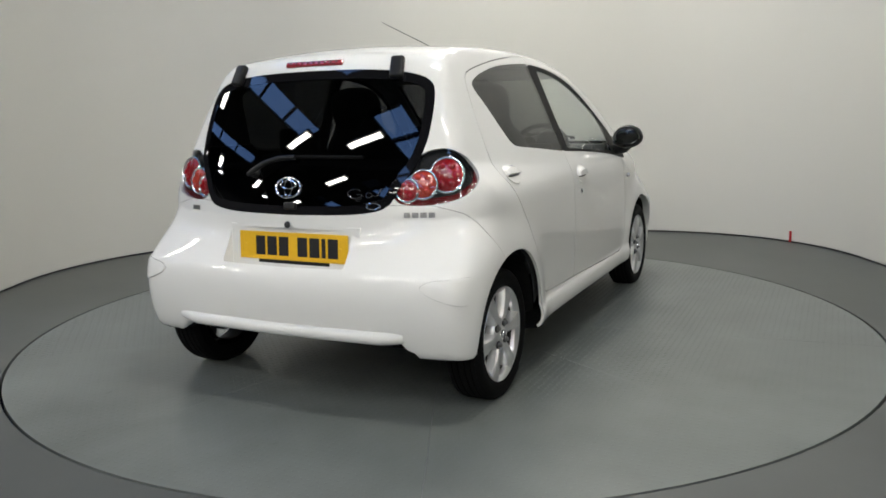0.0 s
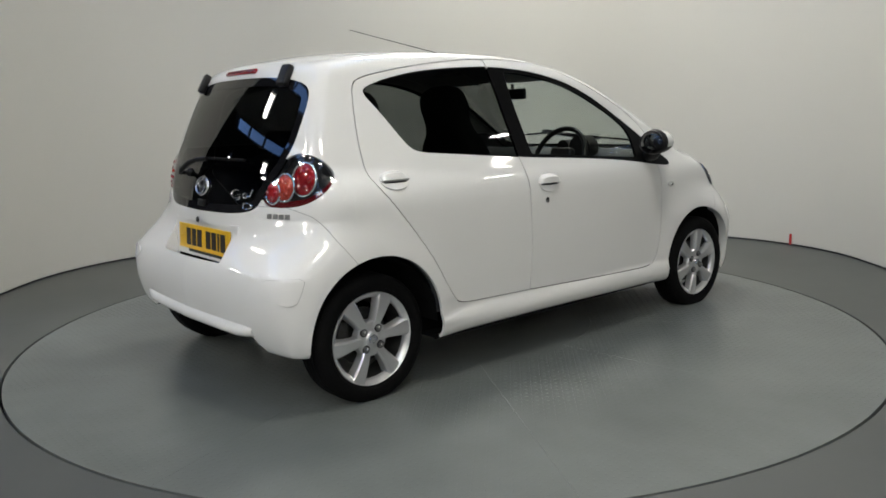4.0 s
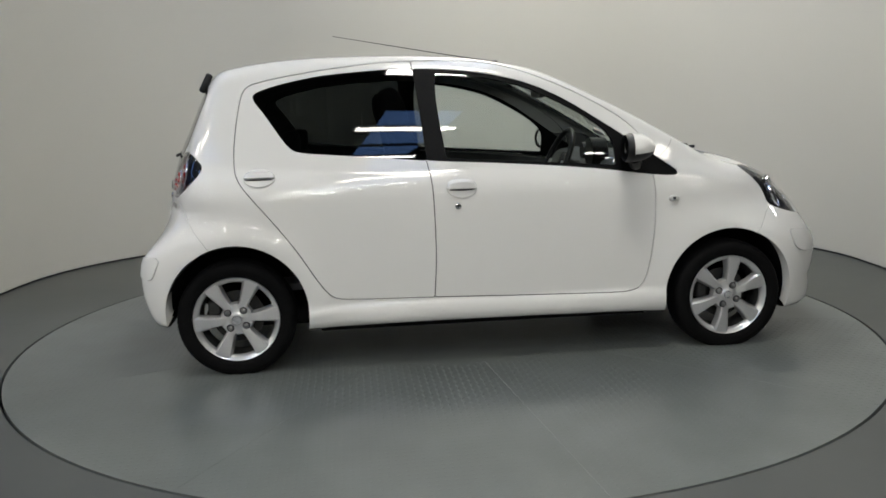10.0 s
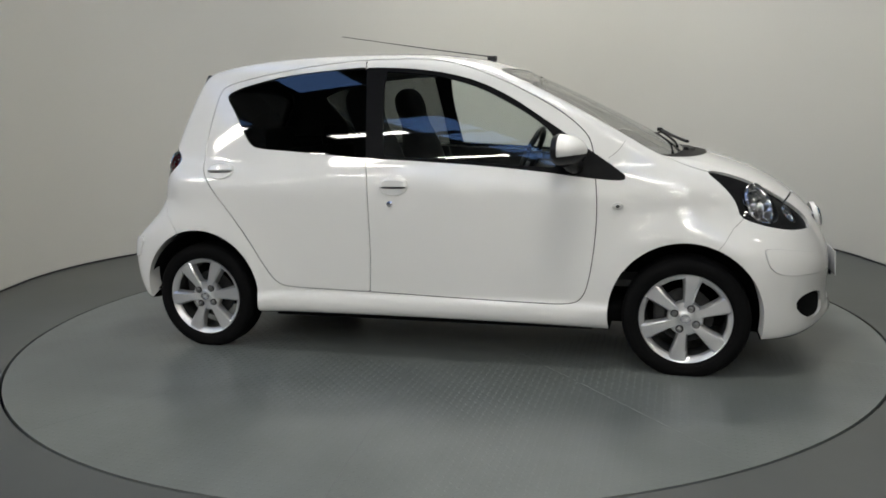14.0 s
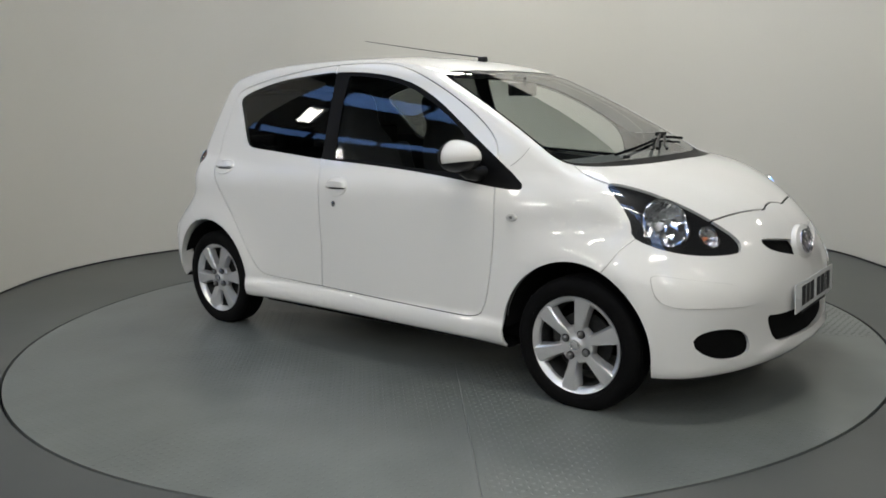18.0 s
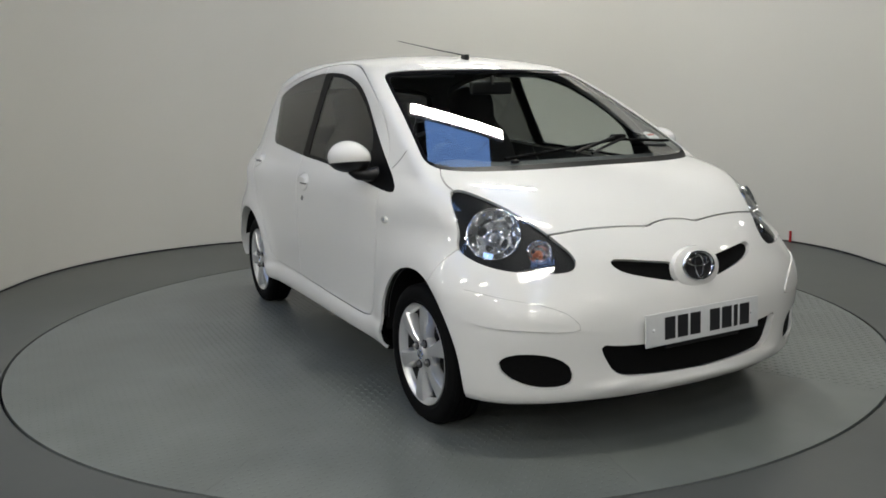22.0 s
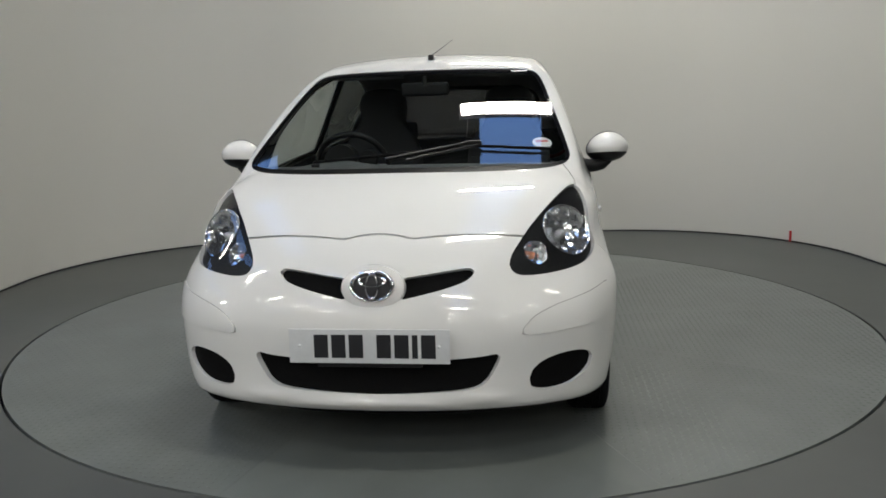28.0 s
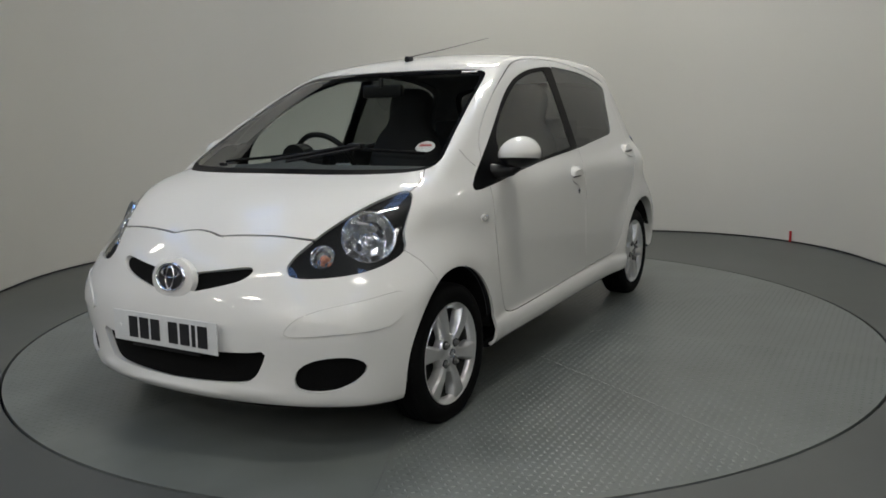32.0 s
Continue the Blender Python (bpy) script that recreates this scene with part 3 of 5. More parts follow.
def side_pane(x, z, bow=0.0):
    """Half width of the side glass, more rounded than the doors below it."""
    s = 1.0535 - 0.3085 * z - 0.0403 * z * z - bow * (z - 1.09) ** 2
    return s + curve(x, [-1.5, -1.2, -0.9, -0.5, 0.3, 0.7, 1.0, 1.25], [-0.080, -0.026, -0.006, 0.0, 0.0, -0.009, -0.040, -0.08])


def side_pane_normals(p):
    e = 0.002
    n = np.stack([-(side_pane(p[:, 0] + e, p[:, 2]) - side_pane(p[:, 0] - e, p[:, 2])) / (2 * e), np.ones(len(p)), -(side_pane(p[:, 0], p[:, 2] + e, 0.4) - side_pane(p[:, 0], p[:, 2] - e, 0.4)) / (2 * e)], -1)
    return n / np.linalg.norm(n, axis=1, keepdims=True)


def tail_pane_normals(p):
    n = np.stack([-np.ones(len(p)), 0.456 * p[:, 1], 0.34 + 0.55 * (p[:, 2] - 0.93)], -1)
    return n / np.linalg.norm(n, axis=1, keepdims=True)


def screen_line(y, z):
    return 2.192 - 0.5618 * z - 0.6003 * z * z - 0.235 * np.abs(y) ** 2.1


def screen_normals(p):
    n = np.stack([np.ones(len(p)), 0.4935 * np.sign(p[:, 1]) * np.abs(p[:, 1]) ** 1.1, 0.5618 + 1.2006 * p[:, 2]], -1)
    return n / np.linalg.norm(n, axis=1, keepdims=True)


def islands(tris):
    """Parts a set of triangles into its connected pieces, leaving out specks."""
    mark = {int(k): int(k) for k in np.unique(tris)}

    def root(k):
        while mark[k] != k:
            mark[k] = mark[mark[k]]
            k = mark[k]
        return k

    for a, b, c in tris.tolist():
        mark[root(a)] = root(b)
        mark[root(b)] = root(c)
    owner = np.array([root(int(a)) for a in tris[:, 0]])
    return [tris[owner == k] for k in np.unique(owner) if (owner == k).sum() > 12]


def build_car():
    car = new("car")
    v, body = make_skin()
    # underbody: what faces down
    v, under, body = split(v, body, lambda p: p[:, 2] - lower_edge(p[:, 0], p[:, 1]) - 0.010)
    # wheel arches
    arch = lambda ax, r, cz: (lambda p: np.maximum(np.hypot(p[:, 0] - ax, np.minimum(p[:, 2] - cz, 0) * 0.75 + np.maximum(p[:, 2] - cz, 0)) - r, 0.40 - p[:, 1]))
    for ax, r, cz in ((1.160, 0.316, 0.262), (-1.132, 0.314, 0.286)):
        v, _, body = split(v, body, arch(ax, r, cz))
        v, _, under = split(v, under, arch(ax, r, cz))
    sheet("underbody", v, under, M_UNDER, car, "dark underside", depth=0, both=True)
    got = {}

    def take(key, phi, source):
        nonlocal v
        v, got[key], rest = split(v, source, phi)
        return rest

    def panel(key, phi, source, gap=0.0022):
        nonlocal v
        v, got[key], rest = split(v, source, grown(phi, -gap))
        v, got[key + "_gap"], rest = split(v, rest, grown(phi, gap))
        return rest

    screen_phi = end_phi(rounded(WINDSCREEN, 2), 0.1)
    body = take("windscreen", screen_phi, body)
    tail_phi = end_phi(rounded(TAIL_GLASS, 2), 1.05, False)
    body = take("tail_glass", tail_phi, body)
    body = take("rear_glass", side_phi(rounded(REAR_GLASS_SIDE, 2)), body)
    body = take("front_black", side_phi(rounded(FRONT_BLACK, 1)), body)
    got["front_black"] = take("front_glass", side_phi(rounded(FRONT_GLASS, 2)), got["front_black"])
    body = take("upper_grille", end_phi(rounded(UPPER_GRILLE, 2), 1.4), body)
    body = take("lower_grille", end_phi(rounded(LOWER_GRILLE, 2), 1.4), body)
    body = take("fog", end_phi(rounded(FOG_RECESS, 2), 1.4), body)
    body = take("headlamp", slant_phi(rounded(HEADLAMP, 1), 1.1), body)
    body = take("tail_lamp", slant_phi(rounded(TAIL_LAMP, 2), 1.1, False), body)
    body = panel("front_moulding", slant_phi(rounded(FRONT_MOULDING, 2), 1.2), body, 0.0011)
    body = take("plate_recess", end_phi(rounded(PLATE_RECESS, 2), 1.3, False), body)
    body = panel("rear_moulding", slant_phi(rounded(REAR_MOULDING, 2), 1.2, False), body, 0.0011)
    body = panel("rear_door", side_phi(rounded(REAR_DOOR, 2)), body)
    body = panel("front_door", side_phi(rounded(FRONT_DOOR, 2)), body)
    body = panel("bonnet", top_phi(rounded(BONNET, 1)), body, 0.0030)
    body = panel("front_bumper", side_phi(FRONT_BUMPER, -1), body, 0.0014)
    body = panel("rear_bumper", side_phi(REAR_BUMPER, -1), body, 0.0014)
    sheet("body_shell", v, body, M_PAINT, car, "glossy white painted body shell", both=True)
    sheet("bonnet", v, got["bonnet"], M_PAINT, car, "glossy white bonnet", both=True)
    sheet("front_bumper", v, got["front_bumper"], M_PAINT, car, "white front bumper", depth=0.045, both=True)
    sheet("rear_bumper", v, got["rear_bumper"], M_PAINT, car, "white rear bumper", depth=0.075, both=True)
    for key in ("bonnet_gap", "front_bumper_gap", "rear_bumper_gap"):
        for mirror in (False, True):
            for piece in islands(got[key]):
                nose = key == "bonnet_gap" and v[piece][:, :, 0].max() > 1.5
                sheet("panel_gap", v, piece, M_VOID if nose else M_GROOVE, car, depth=0, offset=-0.008 if nose else -0.003, mirror=mirror)
    # lining on the inside, seen through the glass
    above = np.concatenate([body, got["rear_door"], got["front_door"]])
    v, low, above = split(v, above, lambda p: np.maximum(p[:, 2] - 1.02, -10) + 0 * p[:, 0])
    above = above[(v[above][:, :, 0].max(1) < 1.05)]
    sheet("headlining", v, above, M_TRIM_LIGHT, car, "pale grey roof lining and pillar trim", depth=0, offset=-0.022, both=True, flip=True)
    low = low[(v[low][:, :, 2].min(1) > 0.30) & (v[low][:, :, 0].max(1) < 1.12)]
    for mirror in (False, True):
        sheet("inner_trim", v, low, M_TRIM, car, "dark grey inner door and side trim", depth=0, offset=-0.035, mirror=mirror, flip=True)
    # side panes lie on one smooth curve of their own
    pane_v = v.copy()
    ids = np.unique(np.concatenate([got["rear_glass"], got["front_glass"]]))
    pane_v[ids, 1] = side_pane(pane_v[ids, 0], pane_v[ids, 2])
    for mirror in (False, True):
        for key in ("rear_door", "front_door"):
            door = sheet("door", v, got[key], M_PAINT, car, "glossy white door panel", mirror=mirror)
            sheet("door_seal", v, got[key + "_gap"], M_SEAL, door, depth=0, offset=-0.010, mirror=mirror)
        sheet("rear_side_window", pane_v, got["rear_glass"], M_GLASS_DARK, car, "dark tinted privacy glass", depth=0.004, offset=-0.003, mirror=mirror, normals=side_pane_normals)
        sheet("front_side_window", pane_v, got["front_glass"], M_GLASS, car, "clear side glass", depth=0.004, offset=-0.004, mirror=mirror, normals=side_pane_normals)
        sheet("window_surround", v, got["front_black"], M_PILLAR, car, "black window surround and pillar trim", depth=0.012, offset=-0.002, mirror=mirror)
        sheet("fog_lamp_blank", v, got["fog"], M_VOID, car, "black blank in the bumper", depth=0, offset=-0.012, mirror=mirror)
        for key in ("front_moulding", "rear_moulding"):
            strip = sheet("bumper_moulding", v, got[key], M_PAINT, car, "white bumper corner moulding", depth=0.010, offset=0.005, mirror=mirror)
            sheet("moulding_groove", v, got[key + "_gap"], M_GROOVE, strip, depth=0, offset=-0.002, mirror=mirror)
        build_headlamp(car, v, got["headlamp"], mirror)
        build_tail_lamp(car, v, got["tail_lamp"], mirror)
    # windscreen: clear field, dark printed edge
    v, clear, edge = split(v, got["windscreen"], grown(screen_phi, -0.015))
    ids = np.unique(clear)
    v[ids, 0] = screen_line(v[ids, 1], v[ids, 2])
    sheet("windscreen", v, clear, M_SCREEN, car, "clear laminated windscreen", depth=0, offset=-0.003, both=True, normals=screen_normals)
    v, cowl, edge = split(v, edge, lambda p: p[:, 2] - 0.943)
    sheet("cowl", v, cowl, M_PILLAR, car, "matt black plastic cowl below the windscreen", depth=0.006, offset=-0.004, both=True)
    sheet("windscreen_edge", v, edge, M_FRIT, car, "black printed edge of the windscreen", depth=0.006, offset=-0.003, both=True)
    v, clear, edge = split(v, got["tail_glass"], grown(tail_phi, -0.035))
    sheet("tail_glass", v, clear, M_GLASS_TAIL, car, "black-tinted glass tailgate", depth=0, offset=-0.002, both=True, normals=tail_pane_normals)
    sheet("tail_glass_edge", v, edge, M_FRIT, car, "black edge of the glass tailgate", depth=0.01, offset=-0.002, both=True)
    for mirror in (False, True):
        sheet("upper_grille", v, got["upper_grille"], M_VOID, car, "black upper grille opening", depth=0, offset=-0.016, mirror=mirror)
    sheet("lower_grille", v, got["lower_grille"], M_VOID, car, "black lower grille opening", depth=0, offset=-0.022, both=True)
    return tagged(car, "white five-door hatchback car on the turntable", "car")


def shaped(name, m, mesh_fn, mat, parent, label="", mirror=False, sharp=40):
    """One part from mesh_fn(bm), placed by m, reflected to the other flank when asked."""
    bm = bm_new()
    mesh_fn(bm)
    bm.transform((Matrix.Diagonal((1, -1, 1, 1)) @ m) if mirror else m)
    return part(name, bm, mat, parent, label, sharp=sharp)


def dish(bm, r, depth, sides=40, rings=8):
    prof = [(r * math.sqrt(k / rings), -depth * (1 - k / rings)) for k in range(1, rings + 1)]
    prof = [(0.004, -depth)] + prof + [(r * 1.05, 0.002), (r * 1.05, -0.006)]
    add_lathe(bm, prof, sides, "Z")


def dome(bm, r, rise, sides=32, rings=6):
    prof = [(max(r * math.sin(a), 0.0006), rise * math.cos(a)) for a in np.linspace(0.0, math.pi / 2, rings + 1)]
    add_lathe(bm, prof, sides, "Z")


def torus(bm, r, tube, sides=48, ring=10, sx=1.0, sy=1.0):
    rows = []
    for a in np.linspace(0, 2 * math.pi, sides, endpoint=False):
        row = []
        for b in np.linspace(0, 2 * math.pi, ring, endpoint=False):
            q = r + tube * math.cos(b)
            row.append(bm.verts.new((q * math.cos(a) * sx, q * math.sin(a) * sy, tube * math.sin(b) * (sx + sy) / 2)))
        rows.append(row)
    for i in range(sides):
        for j in range(ring):
            a, b = rows[i], rows[(i + 1) % sides]
            bm.faces.new((a[j], b[j], b[(j + 1) % ring], a[(j + 1) % ring]))


def build_headlamp(car, v, tris, mirror):
    lamp = sheet("headlamp", v, tris, M_LENS, car, "clear headlamp with black bezel and chrome reflectors", depth=0.004, offset=-0.001, mirror=mirror)
    big, small = np.array([1.468, 0.630, 0.728]), np.array([1.590, 0.524, 0.672])
    hole = lambda c, r: (lambda p: np.linalg.norm((p - c) * [1, 1, 1.0], axis=1) - r)
    v, _, rest = split(v, tris, hole(big, 0.092))
    v, _, rest = split(v, rest, hole(small, 0.042))
    sheet("bezel", v, rest, M_BEZEL, lamp, "black bezel", depth=0.03, offset=-0.014, mirror=mirror)
    sheet("bezel_backing", v, tris, M_VOID, lamp, depth=0, offset=-0.075, mirror=mirror)
    ahead = Vector((0.90, 0.40, 0.12)).normalized()
    for c, r, d in ((big, 0.090, 0.06), (small, 0.041, 0.03)):
        m = facing(c, -0.016, (normals_of(c[None])[0] * 0.5 + np.array(ahead) * 0.5))
        bowl = shaped("reflector", m, lambda bm: dish(bm, r, d), M_REFLECTOR, lamp, "chrome reflector bowl", mirror)
        shaped("reflector_rim", m, lambda bm: torus(bm, r, 0.0025), M_CHROME, lamp, "", mirror)
        # stepped facets and the bulb
        rng = random.Random(11)
        for ring, count, rise in ((0.50, 8, 0.72), (0.82, 12, 0.26)):
            for k in range(count):
                a = k * 2 * math.pi / count + ring
                tip = pose(0, 0, 0, rng.uniform(-22, 22), -30 * ring - 12 + rng.uniform(-16, 16), 0)
                shaped("facet", m @ pose(math.cos(a) * r * ring, math.sin(a) * r * ring, -d * rise, 0, 0, math.degrees(a)) @ tip, lambda bm: add_box(bm, 0, 0, 0, r * 0.27, r * 0.36, 0.003), M_REFLECTOR, bowl, "", mirror)
        shaped("bulb", m @ pose(0, 0, -d * 0.8), lambda bm: dome(bm, r * 0.2, r * 0.4), M_BULB if r > 0.06 else M_AMBER, bowl, "", mirror)
    return lamp


def build_tail_lamp(car, v, tris, mirror):
    lamp = sheet("tail_lamp", v, tris, M_LENS, car, "tail lamp with red round lenses in chrome rings under clear cover", depth=0.004, offset=-0.001, mirror=mirror)
    low = lambda p: np.interp((-p[:, 0] - np.abs(p[:, 1])) / math.sqrt(2), [0.38, 0.41, 0.49, 0.60, 0.70], [0.915, 0.862, 0.812, 0.795, 0.803])
    v, red, dark = split(v, tris, lambda p: p[:, 2] - low(p) - 0.026)
    sheet("bezel", v, dark, M_BEZEL, lamp, "black bezel", depth=0.01, offset=-0.030, mirror=mirror)
    sheet("reflector_strip", v, red, M_RED_DARK, lamp, "dark red reflector strip", depth=0.01, offset=-0.014, mirror=mirror)
    for c, r, mat in ((np.array([-1.358, 0.630, 0.911]), 0.065, M_RED), (np.array([-1.400, 0.550, 0.878]), 0.054, M_ORANGE), (np.array([-1.424, 0.495, 0.856]), 0.043, M_RED)):
        n = normals_of(c[None])[0] * 0.65 + np.array([-0.35, 0.0, 0.0])
        m = facing(c, -0.020, n)
        round_lens = shaped("round_lens", m, lambda bm: dome(bm, r, 0.016), mat, lamp, "red round lens" if mat is M_RED else "orange-red round lens", mirror)
        shaped("chrome_ring", m @ pose(0, 0, 0.004), lambda bm: torus(bm, r, 0.0046), M_LAMP_RING, round_lens, "chrome ring", mirror)
        for k in range(6):
            a = k * math.pi / 3
            shaped("lens_facet", m @ pose(math.cos(a) * r * 0.55, math.sin(a) * r * 0.55, 0.011), lambda bm: dome(bm, r * 0.22, 0.006, 12, 3), mat, round_lens, "", mirror)
    return lamp


def glass(name, colour, rough=0.0, base=0.066):
    m = bpy.data.materials.new(name)
    m.use_nodes = True
    nt = m.node_tree
    nt.nodes.remove(nt.nodes["Principled BSDF"])
    out = nt.nodes["Material Output"]
    thin = nt.nodes.new("ShaderNodeBsdfTransparent")
    thin.inputs[0].default_value = (*colour, 1)
    gloss = nt.nodes.new("ShaderNodeBsdfGlossy")
    gloss.inputs["Roughness"].default_value = rough
    facing_node = nt.nodes.new("ShaderNodeLayerWeight")
    facing_node.inputs["Blend"].default_value = 0.5
    power = nt.nodes.new("ShaderNodeMath")
    power.operation, power.inputs[1].default_value = "POWER", 4.6
    nt.links.new(facing_node.outputs["Facing"], power.inputs[0])
    fres = nt.nodes.new("ShaderNodeMath")
    fres.operation, fres.inputs[1].default_value, fres.inputs[2].default_value = "MULTIPLY_ADD", 0.92, base
    nt.links.new(power.outputs[0], fres.inputs[0])
    mix = nt.nodes.new("ShaderNodeMixShader")
    nt.links.new(fres.outputs[0], mix.inputs[0])
    nt.links.new(thin.outputs[0], mix.inputs[1])
    nt.links.new(gloss.outputs[0], mix.inputs[2])
    nt.links.new(mix.outputs[0], out.inputs["Surface"])
    return m


M_GLASS = glass("clear_glass", (0.88, 0.92, 0.90))
M_SCREEN = glass("laminated_glass", (0.86, 0.90, 0.88), base=0.15)
M_GLASS_DARK = glass("privacy_glass", (0.165, 0.175, 0.168), base=0.050)
M_GLASS_TAIL = glass("tail_privacy_glass", (0.07, 0.07, 0.073), base=0.060)
M_LENS = glass("lamp_lens", (0.93, 0.94, 0.95))
M_FRIT = material("black_printed_glass", (0.006, 0.006, 0.007), 0.04)
M_PILLAR = material("pillar_black", (0.003, 0.003, 0.0033), 0.45, spec=0.08, grain=0.1, grain_scale=60)
M_VOID = material("opening_black", (0.003, 0.003, 0.003), 0.8, grain=0.3, grain_scale=200, bump=0.4, bump_scale=260, spec=0.1)
M_BEZEL = material("lamp_bezel", (0.006, 0.006, 0.0065), 0.45, spec=0.25, grain=0.05)
M_GROOVE = material("groove_grey", (0.33, 0.32, 0.31), 0.6, grain=0.1)
M_RED = material("red_lens", (0.27, 0.008, 0.012), 0.10, coat=1.0, grain=0.35, grain_scale=120)
M_RED_DARK = material("dark_red_lens", (0.10, 0.004, 0.006), 0.12, coat=1.0, grain=0.2, grain_scale=150)
M_ORANGE = material("orange_lens", (0.40, 0.040, 0.024), 0.10, coat=1.0, grain=0.4, grain_scale=130)
M_AMBER = material("amber_bulb", (0.65, 0.20, 0.10), 0.15, coat=1.0)
M_BULB = material("bulb_glass", (0.75, 0.76, 0.78), 0.04, metal=0.7)
M_YELLOW = material("plate_yellow", (0.72, 0.42, 0.015), 0.35, grain=0.03, grain_scale=60, bump=0.1, bump_scale=400)
M_PLATE_WHITE = material("plate_white", (0.62, 0.63, 0.63), 0.35, grain=0.03, grain_scale=60, bump=0.1, bump_scale=400)
M_INK = material("plate_black", (0.012, 0.012, 0.014), 0.4)
M_PAPER = material("sticker_white", (0.72, 0.70, 0.70), 0.6)
M_PINK = material("sticker_red", (0.55, 0.12, 0.12), 0.6)
M_REFLECTOR = material("lamp_reflector", (0.86, 0.87, 0.88), 0.10, metal=0.95)
M_LAMP_RING = material("lamp_chrome", (0.80, 0.80, 0.81), 0.14, metal=0.9)
M_CLEAR = material("clear_lamp", (0.55, 0.55, 0.53), 0.08, coat=1.0)
M_MIRROR = material("mirror_glass", (0.85, 0.86, 0.87), 0.02, metal=1.0)
car = build_car()


# ---- wheels ----
def spoke_mesh(bm):
    """One spoke along +x, outer face at -y: narrow at the hub, broad at the rim, with a raised middle."""
    stations = [(0.026, 0.024, -0.054), (0.055, 0.0205, -0.061), (0.085, 0.0205, -0.067), (0.120, 0.0255, -0.0695), (0.150, 0.0310, -0.069), (0.175, 0.0355, -0.0675), (0.194, 0.0385, -0.0655)]
    rows = []
    for r, half, y in stations:
        rows.append([bm.verts.new(p) for p in ((r, y + 0.040, -half * 1.22), (r, y + 0.007, -half), (r, y, -half * 0.74), (r, y - 0.0005, half * 0.35), (r, y + 0.002, half * 0.80), (r, y + 0.010, half), (r, y + 0.040, half * 1.22))])
    for a, b in zip(rows, rows[1:]):
        for k in range(6):
            bm.faces.new((a[k], a[k + 1], b[k + 1], b[k]))
    bm.faces.new(rows[0])
    bm.faces.new(rows[-1][::-1])


WHEEL_SIZE = 0.974
# near-black: shade behind the spokes put into the colour, along with brake dust
M_BARREL = material("dusty_shaded_barrel", (0.030, 0.030, 0.029), 0.6, metal=0.3, grain=0.2, grain_scale=60.0)


def shrink(bm):
    bm.transform(Matrix.Diagonal((WHEEL_SIZE, 1, WHEEL_SIZE, 1)))


def settle(bm, low):
    """Bring the tyre to size and flatten it where it bears on the turntable."""
    shrink(bm)
    for v in bm.verts:
        v.co.z = max(v.co.z, low)


